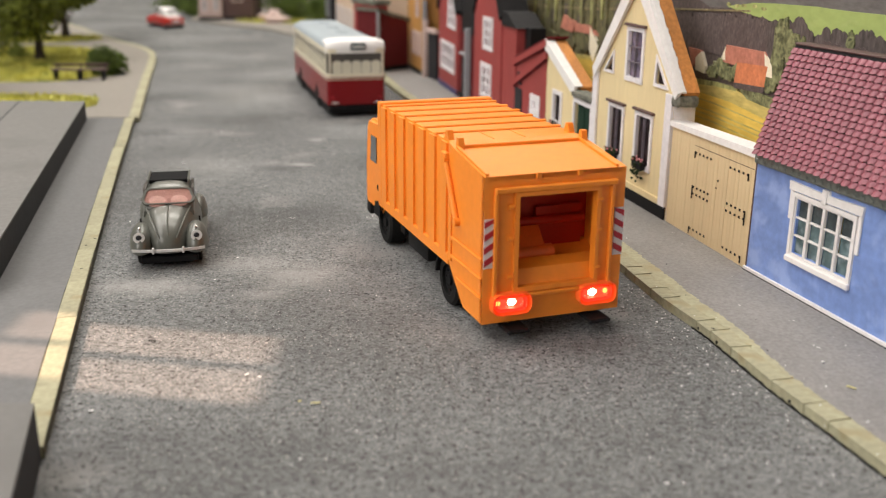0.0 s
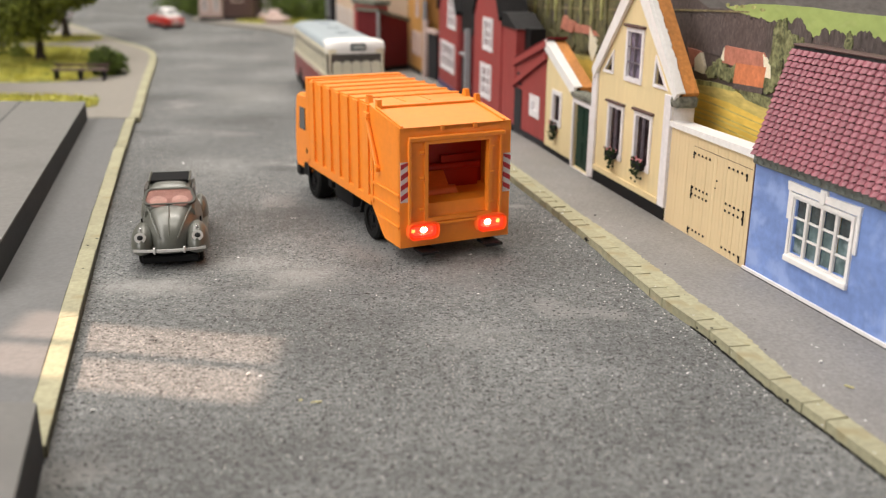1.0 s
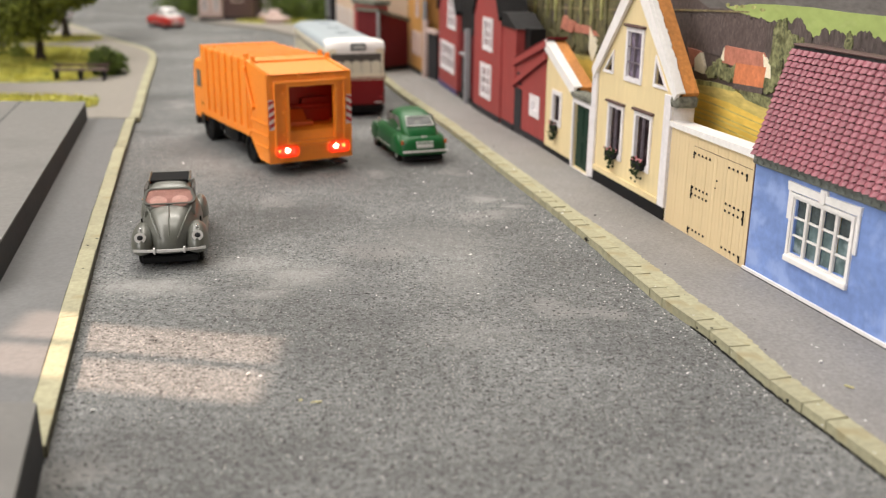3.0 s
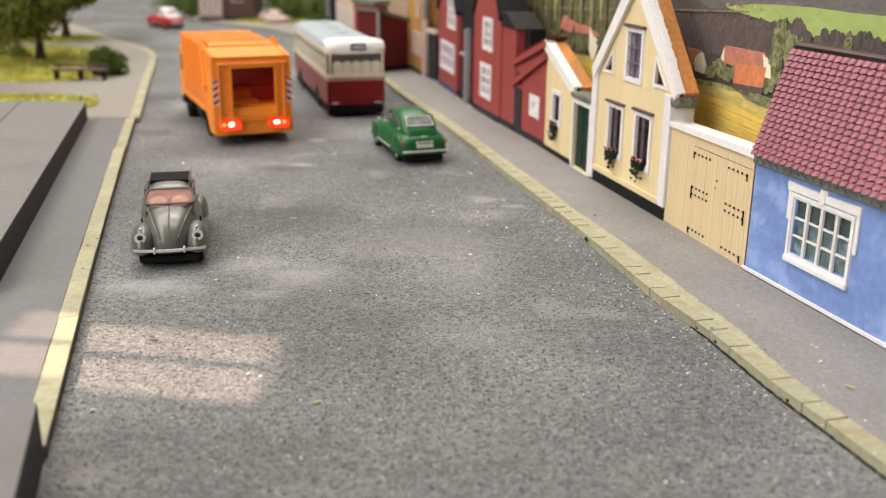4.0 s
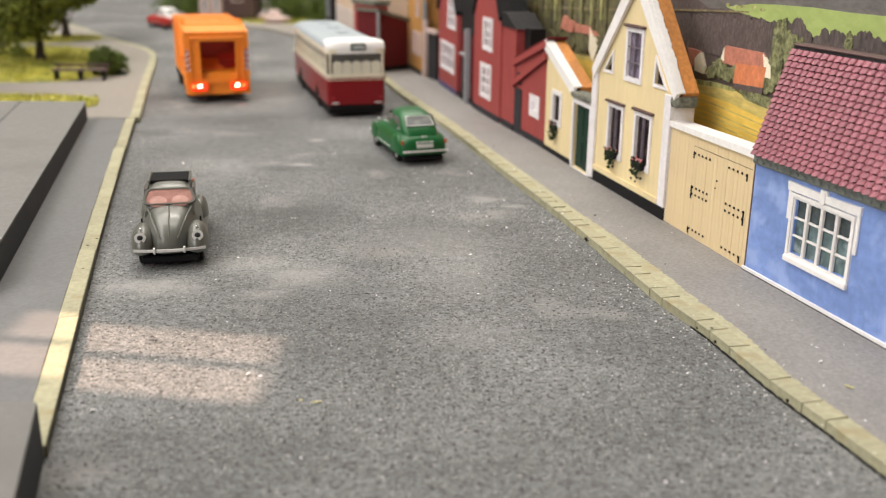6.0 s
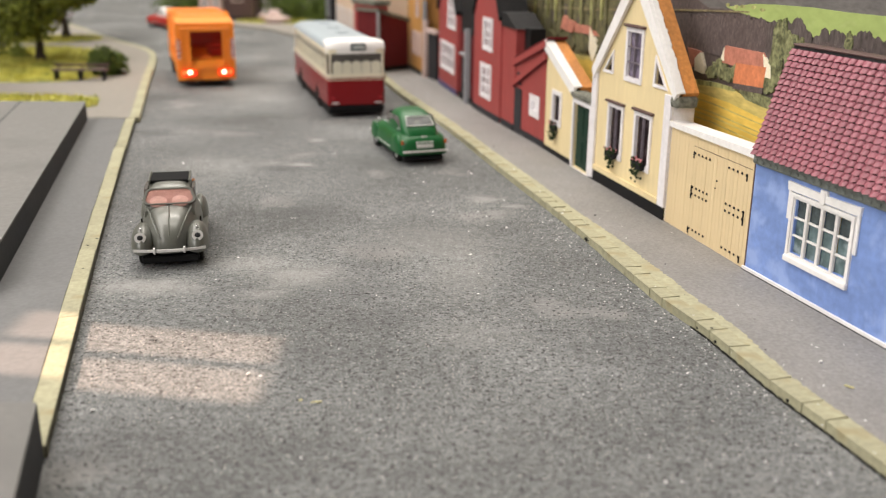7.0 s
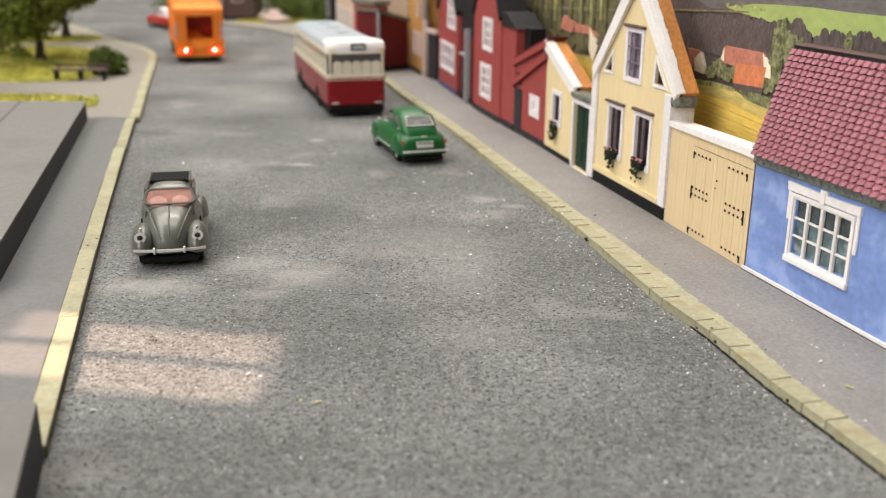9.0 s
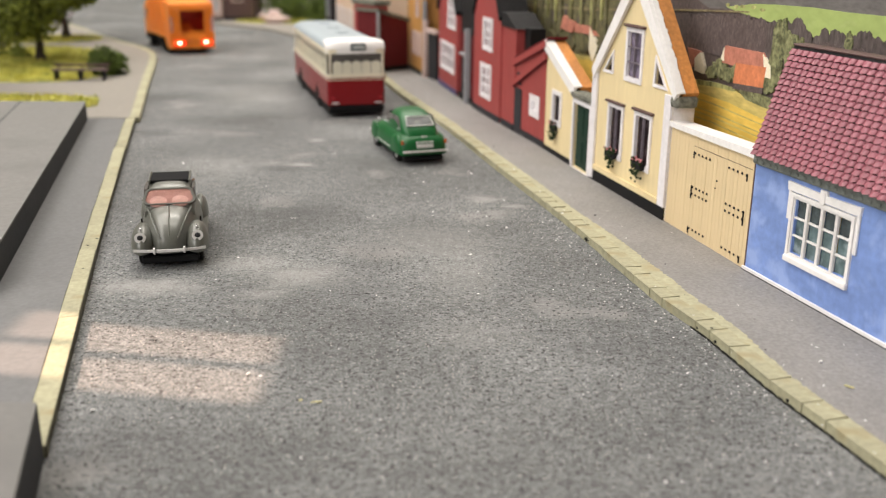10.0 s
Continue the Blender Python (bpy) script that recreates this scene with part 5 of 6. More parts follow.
def ellipsoid(bm, c, r, sub=3):
    g = bmesh.ops.create_icosphere(bm, subdivisions=sub, radius=1.0)
    for v in g["verts"]:
        v.co = Vector((c[0] + v.co.x * r[0], c[1] + v.co.y * r[1], c[2] + v.co.z * r[2]))
    return bm


def cut_below(bm, z):
    g = bm.verts[:] + bm.edges[:] + bm.faces[:]
    bmesh.ops.bisect_plane(bm, geom=g, plane_co=(0, 0, z), plane_no=(0, 0, -1), clear_outer=True)
    return bm


def rounded_car():
    """Small rounded saloon of the 1950s with an open canvas sunroof; its front lies at y = 0."""
    t = thing("small_car", "dark olive-grey rounded model car with an open black sunroof", "car", at(-61.7, 206.4, 0, 13.0))
    secs = [(1.6, 1.8, 5.2), (2.2, 3.0, 6.6), (3.6, 4.0, 8.2), (6.0, 5.0, 9.7), (9.0, 5.9, 10.8), (12.5, 6.6, 11.5), (14.6, 7.0, 11.6), (18, 7.3, 11.4), (24, 7.5, 11.3), (30, 7.4, 11.3), (34, 7.0, 11.3), (38, 6.2, 10.6), (41.5, 5.1, 9.0), (44, 3.9, 7.0), (45.4, 2.4, 4.8)]
    body = part("body", hull(secs, 10, 2.7, 2.6), M_BEETLE, t, sharp=60)
    bn = [(1.3, 1.2, 5.4), (2.1, 2.5, 7.0), (3.6, 3.5, 8.6), (6.0, 4.5, 10.1), (9.0, 5.4, 11.15), (12.7, 6.3, 11.8), (14.2, 6.5, 11.9)]
    part("bonnet", hull(bn, 10, 3.0, 3.2), M_BEETLE, body, sharp=60)
    rid = bmesh.new()
    loft(rid, [[(-0.2, y, z), (0, y, z + 0.22), (0.2, y, z)] for y, w, z in bn[1:]])
    part("bonnet_ridge", rid, M_BEETLE, body)
    for sx in (-1, 1):
        ed = bmesh.new()
        pts = [Vector((sx * w * 0.80, y - 0.1, z - 0.55)) for y, w, z in bn[1:]]
        for a, b in zip(pts, pts[1:]):
            cyl(ed, a, b, 0.2, seg=6)
        part("bonnet_edge", ed, M_BEETLE, body)
        fb = cut_below(ellipsoid(bmesh.new(), (sx * 6.3, 7.8, 3.6), (2.9, 7.4, 5.3)), 2.8)
        part("front_wing", fb, M_BEETLE, body, sharp=60)
        fb = cut_below(ellipsoid(bmesh.new(), (sx * 6.7, 36.5, 3.4), (2.1, 7.6, 4.9)), 2.8)
        part("rear_wing", fb, M_BEETLE, body, sharp=60)
        part("running_board", boxm(sx * 7.8 - 0.9, sx * 7.8 + 0.9, 13.0, 31.5, 2.6, 3.3, 0.2), M_BEETLE, body)
        hl = bmesh.new()
        cyl(hl, (sx * 6.5, 4.2, 6.2), (sx * 6.55, 1.7, 7.0), 1.2, 1.32, seg=20)
        h = part("headlamp", hl, M_SILVER, body, "silver-ringed headlamp")
        part("lens", ellipsoid(bmesh.new(), (sx * 6.55, 1.72, 7.0), (0.72, 0.35, 0.72), 2), M_DKGREY, h)
        part("indicator", ellipsoid(bmesh.new(), (sx * 6.5, 4.6, 8.6), (0.3, 0.8, 0.35), 2), M_CHROME, body)
        part("door_line", boxm(sx * 7.1 - 0.2, sx * 7.1 + 0.2, 17.0, 17.2, 4.0, 7.6), M_CHASSIS, body)
        part("door_handle", boxm(sx * 7.6 - 0.15, sx * 7.6 + 0.15, 27.6, 29.6, 9.4, 9.8, 0.1), M_CHROME, body)
    gh = [(13.4, 6.0, 11.6), (14.6, 6.1, 12.8), (16.2, 6.1, 14.4), (17.6, 6.05, 15.5), (19.2, 6.0, 16.1), (22, 6.0, 16.5), (26, 5.9, 16.5), (30, 5.7, 15.8), (34, 5.3, 14.0), (38, 4.8, 11.6), (41, 4.0, 9.4)]
    cabin = part("cabin", hull(gh, 10, 3.4, 9.0), M_BEETLE, body, sharp=60)

    def pane(w0, w1, h):
        n, r = 6, 1.6
        pts = []
        for cx, cz, a0 in ((w0 - r, r, -90), (w1 - r, h - r, 0), (-w1 + r, h - r, 90), (-w0 + r, r, 180)):
            for k in range(n + 1):
                a = radians(a0 + 90 * k / n)
                pts.append((cx + math.cos(a) * r, cz + math.sin(a) * r))
        return pts

    lie = at(0, 13.7, 12.0, 0, -45)
    fr = part("windscreen_frame", holed(pane(6.3, 5.8, 4.9), [[(x * 0.9, 0.3 + z * 0.86) for x, z in pane(6.3, 5.8, 4.9)]], -0.45, 0.5), M_BEETLE, cabin, m=lie)
    part("interior", prismm([(x * 0.93, 0.2 + z * 0.9) for x, z in pane(6.3, 5.8, 4.9)], "y", -0.22, 0.3), M_SEAT, cabin, "red-brown interior behind the windscreen", m=lie)
    for sx in (-1, 1):
        part("seat_back", ellipsoid(bmesh.new(), (sx * 2.6, -0.1, 1.1), (2.5, 0.2, 1.9), 3), M_SEATLIT, cabin, "pale pinkish seat back", m=lie)
    part("windscreen", prismm([(x * 0.93, 0.2 + z * 0.9) for x, z in pane(6.3, 5.8, 4.9)], "y", -0.44, -0.38), M_CLEAR, cabin, "clear windscreen", m=lie).visible_shadow = False
    for sx in (-1, 1):
        part("side_window", prismm([(17.6, 11.4), (25.4, 11.4), (25.4, 15.0), (19.2, 15.0)], "x", sx * 5.75 - 0.4, sx * 5.75 + 0.4), M_BUSGLASS, cabin)
        part("side_window", prismm([(26.2, 11.4), (33.0, 11.4), (30.4, 14.6), (26.2, 15.0)], "x", sx * 5.6 - 0.4, sx * 5.6 + 0.4), M_BUSGLASS, cabin)
        part("roof_rail", boxm(sx * 4.9 - 0.25, sx * 4.9 + 0.25, 20.5, 31.5, 16.0, 17.0, 0.2), M_BEETLE, cabin)
    part("sunroof_opening", boxm(-4.7, 4.7, 21.6, 31.0, 15.6, 16.7, 0.2), M_SOFTTOP, cabin, "black sunroof opening")
    hd = bmesh.new()
    loft(hd, [[(x, y, z) for x in (-4.9, -4.4, 0, 4.4, 4.9)] + [(x, y + 0.01, z - d) for x in (4.9, 4.4, 0, -4.4, -4.9)] for y, z, d in ((27.6, 16.2, 0.4), (28.4, 16.4, 0.8), (30.2, 16.4, 1.2), (32.2, 15.8, 1.2), (33.4, 14.8, 1.0))])
    hood = part("folded_canvas", hd, M_SOFTTOP, cabin, "folded black canvas", sharp=50)
    part("canvas_fold", boxm(-5.05, 5.05, 28.8, 31.6, 16.0, 16.3, 0.12), M_SOFTTOP, hood)
    for y, d in ((-0.1, -1), (46.4, 1)):
        bb = bmesh.new()
        xs = [-8.3, -7.8, -6, -3, 0, 3, 6, 7.8, 8.3]
        loft(bb, [[(x, y + d * (0.5 - abs(x) ** 2 * 0.022), z) for z in (3.65, 4.3)] + [(x, y + d * (0.1 - abs(x) ** 2 * 0.022), z) for z in (4.3, 3.65)] for x in xs])
        bp = part("bumper", bb, M_SILVER, t, "silver bumper")
        for x in (-3.4, 3.4):
            part("overrider", boxm(x - 0.26, x + 0.26, y + d * 0.3 - 0.45, y + d * 0.3 + 0.45, 3.3, 4.9, 0.22, 2), M_SILVER, bp)
    part("underside", boxm(-6.6, 6.6, 2.4, 44, 1.4, 3.2, 0.3), M_CHASSIS, t)
    for x in (-6.4, 6.4):
        for y in (8.0, 37.0):
            wheel(t, x, y, 3.8, 2.1, M_SILVER)
    for ob in t.children:
        if ob.name.split(".")[0] in ("body", "bumper"):
            ob.location.z += 1.5 * MM
    t.scale = (0.96, 0.95, 0.90)
    return t


def saloon(name, label, m, material, w=8.9, roof_mat=None, fast=True):
    """Small rounded two-door saloon; its tail lies at y = 0."""
    t = thing(name, label, "car", m)
    secs = [(0.9, w * 0.72, 7.2), (1.6, w * 0.90, 8.6), (4, w * 0.97, 9.6), (9, w, 10.6), (16, w, 10.9), (28, w, 10.6), (36, w * 0.97, 10.0), (42, w * 0.88, 8.6), (45.6, w * 0.72, 6.8), (47.2, w * 0.5, 5.2)]
    body = part("body", hull(secs, 9, 3.6, 2.4), material, t, sharp=60)
    gh = [(3.0, 5.2, 9.6), (6.0, 6.3, 11.9), (9.5, 6.8, 14.7), (13.0, 7.0, 16.6), (17.5, 7.0, 17.4), (22.5, 6.9, 17.2), (26.5, 6.4, 15.6), (29.5, 6.2, 12.6), (31.6, 6.0, 9.8)]
    cabin = part("cabin", hull(gh, 9, 3.2, 8.0), roof_mat or material, body, sharp=60)
    # rear window follows the sloping tail
    rw = bmesh.new()
    loft(rw, [[(-4.7, 6.3, 12.5), (4.7, 6.3, 12.5), (4.7, 7.0, 11.9), (-4.7, 7.0, 11.9)], [(-4.7, 8.0, 13.9), (4.7, 8.0, 13.9), (4.7, 8.8, 13.3), (-4.7, 8.8, 13.3)], [(-4.2, 9.9, 15.2), (4.2, 9.9, 15.2), (4.2, 10.7, 14.6), (-4.2, 10.7, 14.6)]])
    part("rear_window", rw, M_REARGLASS, cabin, "grey rear window")
    rf = bmesh.new()
    for a, b in (((-4.8, 6.2, 12.5), (4.8, 6.2, 12.5)), ((-4.8, 6.2, 12.5), (-4.3, 9.9, 15.3)), ((4.8, 6.2, 12.5), (4.3, 9.9, 15.3)), ((-4.3, 9.9, 15.3), (4.3, 9.9, 15.3))):
        cyl(rf, a, b, 0.16, seg=8)
    part("rear_window_trim", rf, M_SILVER, cabin, "silver window trim")
    for sx in (-1, 1):
        sg = prismm([(9.0, 11.2), (16.4, 11.2), (16.4, 15.0), (13.0, 15.0)], "x", sx * 6.35 - 0.3, sx * 6.35 + 0.3)
        part("side_window", sg, M_BUSGLASS, cabin)
        sg = prismm([(17.4, 11.2), (27.6, 11.2), (25.4, 14.6), (17.4, 15.0)], "x", sx * 6.35 - 0.3, sx * 6.35 + 0.3)
        part("side_window", sg, M_BUSGLASS, cabin)
        part("window_trim", boxm(sx * 6.75 - 0.1, sx * 6.75 + 0.1, 8.6, 28.4, 10.8, 11.1), M_SILVER, cabin)
        tl = boxm(sx * w * 0.88 - 0.5, sx * w * 0.88 + 0.4, 1.0, 2.0, 6.4, 7.8, 0.3, 2)
        part("tail_lamp", tl, M_LAMPAMB_OFF, body, "amber-red tail lamp")
        fb = cut_below(ellipsoid(bmesh.new(), (sx * (w - 0.9), 38.0, 4.6), (1.0, 6.2, 4.4)), 2.4)
        part("front_wing", fb, material, body, sharp=60)
        fb = cut_below(ellipsoid(bmesh.new(), (sx * (w - 0.9), 9.0, 4.6), (1.0, 6.2, 4.4)), 2.4)
        part("rear_wing", fb, material, body, sharp=60)
        part("sill_trim", boxm(sx * w - 0.15, sx * w + 0.15, 14, 33, 3.2, 3.6), M_SILVER, body)
        part("door_mirror", ellipsoid(bmesh.new(), (sx * 8.8, 29.5, 11.6), (0.6, 0.3, 0.5), 2), M_SILVER, body)
        part("headlamp", ellipsoid(bmesh.new(), (sx * 6.4, 45.2, 6.6), (1.2, 0.7, 1.2), 2), M_SILVER, body)
    ub = prismm([(26.8, 15.0), (29.4, 12.2), (30.2, 12.2), (27.4, 15.2)], "x", -5.2, 5.2)
    part("windscreen", ub, M_CARGLASS, cabin)
    part("boot_handle", boxm(-3.2, 3.2, 0.55, 1.3, 7.05, 7.4, 0.12), M_SILVER, body)
    part("number_plate", boxm(-3.0, 3.0, 0.25, 0.9, 5.1, 6.5, 0.1), M_SILVER, body, "blank pale plate")
    part("badge", boxm(-1.0, 1.0, 1.6, 2.1, 8.9, 9.2), M_SILVER, body)
    for y0, y1 in ((-0.5, 0.7), (46.8, 47.8)):
        bb = boxm(-w * 0.9, w * 0.9, y0 + 0.2, y1, 3.5, 4.25, 0.3, 2)
        part("bumper", bb, M_SILVER, t, "silver bumper")
    part("underside", boxm(-w * 0.8, w * 0.8, 1.8, 45, 1.5, 2.9, 0.3), M_CHASSIS, t)
    for x in (-w + 1.9, w - 1.9):
        for y in (9.2, 38.0):
            wheel(t, x, y, 3.6, 2.2, M_SILVER)
    for ob in t.children:
        if ob.name.split(".")[0] in ("body", "bumper"):
            ob.location.z += 1.3 * MM
    t.scale = (0.97, 0.95, 0.90)
    return t


def bus():
    t = thing("bus", "dark red and cream model bus with a grey roof", "bus", at(-37.2, 409.5, 0, 15.5))
    hw, L = 14.2, 124.0

    def shell(z0, z1, inset=0.0, r=2.2, r1=None):
        """A rounded-plan band of the body between two heights."""
        bm = bmesh.new()
        rings = []
        for z, i, rr in ((z0, inset, r), (z1, inset if r1 is None else r1, r)):
            pts = []
            for cx, cy, a0 in ((hw - i - rr, L - i - rr, 0), (-hw + i + rr, L - i - rr, 90), (-hw + i + rr, i + rr, 180), (hw - i - rr, i + rr, 270)):
                for k in range(6):
                    a = radians(a0 + 18 * k)
                    pts.append((cx + math.cos(a) * rr, cy + math.sin(a) * rr, z))
            rings.append(pts)
        return loft(bm, rings)

    body = part("lower_body", shell(5.6, 17.7), M_BUSRED, t, "dark red lower body")
    part("skirt_shadow", shell(1.6, 5.8, 0.7), M_CHASSIS, body)
    part("waist_band", shell(17.7, 19.2, -0.15), M_BUSCREAM, body, "cream waist band")
    part("red_line", shell(16.6, 17.0, -0.12), M_BUSCREAM, body)
    glass_band = part("window_band", shell(19.0, 28.4, 0.5), M_BUSGLASS, t, "dark window band")
    part("cant_band", shell(28.2, 30.2, -0.05), M_BUSCREAM, t, "cream band under the roof")
    rings = []
    for z, i, rr in ((30.2, 0.0, 2.4), (31.8, 0.6, 3.0), (33.0, 2.2, 3.4), (33.8, 5.0, 3.6), (34.1, 9.0, 3.0)):
        pts = []
        for cx, cy, a0 in ((hw - i - rr, L - i - rr, 0), (-hw + i + rr, L - i - rr, 90), (-hw + i + rr, 4.0 + i * 0.5 + rr, 180), (hw - i - rr, 4.0 + i * 0.5 + rr, 270)):
            for k in range(6):
                a = radians(a0 + 18 * k)
                pts.append((cx + math.cos(a) * rr, cy + math.sin(a) * rr, z))
        rings.append(pts)
    roof = part("roof", loft(bmesh.new(), rings), M_BUSROOF, t, "pale grey roof", sharp=60)
    # white rear dome with the destination box
    dome = bmesh.new()
    prof = [(-0.25, 28.2), (-0.3, 30.4), (0.4, 32.6), (2.2, 34.0), (5.0, 34.6), (9.0, 34.5)]
    rings = []
    for k in range(13):
        u = -1 + 2 * k / 12
        x = u * (hw + 0.12)
        drop = abs(u) ** 5
        rings.append([(x, y + drop * 1.6, z - (z - 28.2) * 0.2 * drop) for y, z in prof] + [(x * 0.97, 9.0, 28.4), (x * 0.97, 1.2, 28.2)])
    part("rear_dome", loft(dome, rings), M_WHITE, roof, "white rear dome", sharp=60)
    db = part("destination_box", boxm(-2.6, 4.6, -0.9, 0.8, 29.6, 32.6, 0.3), M_CHASSIS, roof, "dark destination box")
    part("destination_blind", boxm(-2.1, 4.1, -1.05, -0.85, 30.1, 32.1), M_GLASS_LT, db)
    for k in range(4):
        part("text_bar", boxm(-1.6 + k * 1.4, -0.6 + k * 1.4, -1.15, -1.03, 30.4, 31.6), M_SILVER, db)
    for y in (36, 62, 92):
        part("roof_vent", boxm(-3, 3, y, y + 6, 33.9, 34.6, 0.3), M_BUSROOF, roof)
    # pillars and curtains
    for sx in (-1, 1):
        for k in range(12):
            y = 3.0 + k * 10.2
            part("pillar", boxm(sx * hw - 0.35, sx * hw + 0.1, y, y + 1.5, 18.8, 28.4), M_BUSCREAM, glass_band)
            if k < 11:
                part("curtain", boxm(sx * (hw - 0.45) - 0.08, sx * (hw - 0.45) + 0.08, y + 1.7, y + 10.0, 19.2, 25.2), M_BUSBLIND, glass_band)
        part("side_moulding", boxm(sx * hw - 0.1, sx * hw + 0.22, 3, L - 3, 9.6, 10.2), M_BUSRED, body)
    for x in (-13.2, 12.3):
        part("pillar", boxm(x, x + 0.9, -0.05, 0.6, 18.8, 28.4), M_BUSCREAM, glass_band)
    for k in range(5):
        x = -11.4 + k * 4.7
        cb = bmesh.new()
        loft(cb, [[(x + 4.5 * j / 8, 0.34 + 0.1 * (j % 2), 19.2), (x + 4.5 * j / 8, 0.34 + 0.1 * (j % 2), 25.0 - 0.9 * abs(j / 4 - 1) ** 2), (x + 4.5 * j / 8, 0.6, 25.0 - 0.9 * abs(j / 4 - 1) ** 2), (x + 4.5 * j / 8, 0.6, 19.2)] for j in range(9)])
        part("curtain", cb, M_BUSBLIND, glass_band, "cream gathered rear curtain")
    part("rear_bumper", boxm(-13.6, 13.6, -0.6, 1.0, 3.4, 4.6, 0.4, 2), M_CHASSIS, t)
    for sx in (-1, 1):
        part("tail_lamp", boxm(sx * 10.6 - 1.8, sx * 10.6 + 1.8, -0.25, 0.3, 6.0, 6.8, 0.2), M_SILVER, body, "small pale tail lamp")
        part("number_light", boxm(sx * 11.6 - 0.7, sx * 11.6 + 0.7, -0.2, 0.3, 8.4, 9.2, 0.2), M_SIGNRED, body)
        for y in (34.0, 97.0):
            arc = [(y + math.cos(math.pi * k / 12) * 6.8, 3.0 + math.sin(math.pi * k / 12) * 8.2) for k in range(13)]
            part("wheel_arch", prismm(arc, "x", sx * (hw - 0.2) - 0.28, sx * (hw - 0.2) + 0.28), M_CHASSIS, body)
    for x in (-11.6, 11.6):
        for y in (34.0, 97.0):
            wheel(t, x, y, 5.4, 4.4, M_BUSRED)
    t.scale = (0.875, 0.92, 0.945)
    return t


# orange of the packer, darkened part of the way for the hopper's shade
M_ORANGE_HALFSHADED = mat("orange_plastic_half_shaded", (0.74, 0.12, 0.012), 0.45, var=0.06)
M_LAMPAMB_OFF = mat("amber_red_plastic", (0.38, 0.08, 0.02), 0.25, var=0.05)
TRUCK = refuse_truck()
rounded_car()
saloon("saloon_car", "dark green rounded model saloon with silver bumpers", at(-6.2, 317.6, 0, 18.5), M_GREENCAR)
bus()
saloon("saloon_car", "red model car with a white roof beyond the crossing", at(-224, 822, 0, 40.0), M_REDCAR, roof_mat=M_WHITE)
saloon("saloon_car", "dark model car beyond the crossing", at(-330, 863, 0, 75.0), M_DARKCAR)

# ---- greenery and small things ----


def clumps(bm, rnd, c, r, n, size, squash=0.8, shell=0.55, spread=0.6):
    """Many small tilted leaf tufts within an uneven crown."""
    lobes = [(Vector((rnd.uniform(-spread, spread), rnd.uniform(-spread, spread), rnd.uniform(-spread * 0.8, spread))), rnd.uniform(0.35, 0.62)) for _ in range(9)]
    for _ in range(n):
        lc, lr = lobes[rnd.randrange(9)]
        d = Vector((rnd.gauss(0, 1), rnd.gauss(0, 1), rnd.gauss(0, 1))).normalized() * lr * rnd.uniform(shell, 1.0)
        p = lc + d
        q = Vector((c[0] + p.x * r, c[1] + p.y * r, c[2] + p.z * r * squash))
        s = size * rnd.uniform(0.5, 1.3)
        e = Euler((rnd.uniform(0, 6.3), rnd.uniform(0, 6.3), rnd.uniform(0, 6.3))).to_matrix()
        vs = [bm.verts.new(q + e @ Vector(v) * s) for v in ((1, 0, 0), (-0.4, 0.9, 0.15), (-0.5, -0.8, 0.2), (0.1, 0.1, 0.9))]
        for f in ((0, 1, 2), (0, 3, 1), (1, 3, 2), (2, 3, 0)):
            bm.faces.new([vs[i] for i in f])
    return bm


def tree(x, y, z, trunk_h, r0, crown_r, crown_z, seed, n=3200, label="model tree with a dark green flock crown"):
    rnd = random.Random(seed)
    t = thing("tree", label, "tree", at(x, y, z))
    bm = bmesh.new()
    prev, pr = Vector((0, 0, -0.3)), r0 * 1.35
    for k in range(1, 6):
        q = Vector((rnd.uniform(-0.7, 0.7), rnd.uniform(-0.7, 0.7), trunk_h * k / 5))
        cyl(bm, prev, q, pr, r0 * (1.15 - 0.12 * k), seg=9)
        prev, pr = q, r0 * (1.15 - 0.12 * k)
    for k in range(7):
        a = 2 * math.pi * k / 7 + rnd.uniform(-0.3, 0.3)
        zz = trunk_h * rnd.uniform(0.65, 1.0)
        cyl(bm, (0, 0, zz), (math.cos(a) * crown_r * 0.6, math.sin(a) * crown_r * 0.6, zz + crown_r * rnd.uniform(0.3, 0.7)), r0 * 0.42, r0 * 0.12, seg=6)
    part("trunk", bm, M_TRUNK, t, "dark brown trunk")
    part("crown", clumps(bmesh.new(), rnd, (0, 0, crown_z), crown_r, n, 1.9), M_LEAF, t)
    return t


def bush(x, y, z, r, seed, label="green flock bush", n=900, material=None, squash=0.7, spread=0.6):
    rnd = random.Random(seed)
    ob = part("bush", clumps(bmesh.new(), rnd, (0, 0, r * 0.45), r, n, max(0.7, r * 0.07), squash, spread=spread), material or M_LEAF2, m=at(x, y, z))
    return tagged(ob, label, "bush")


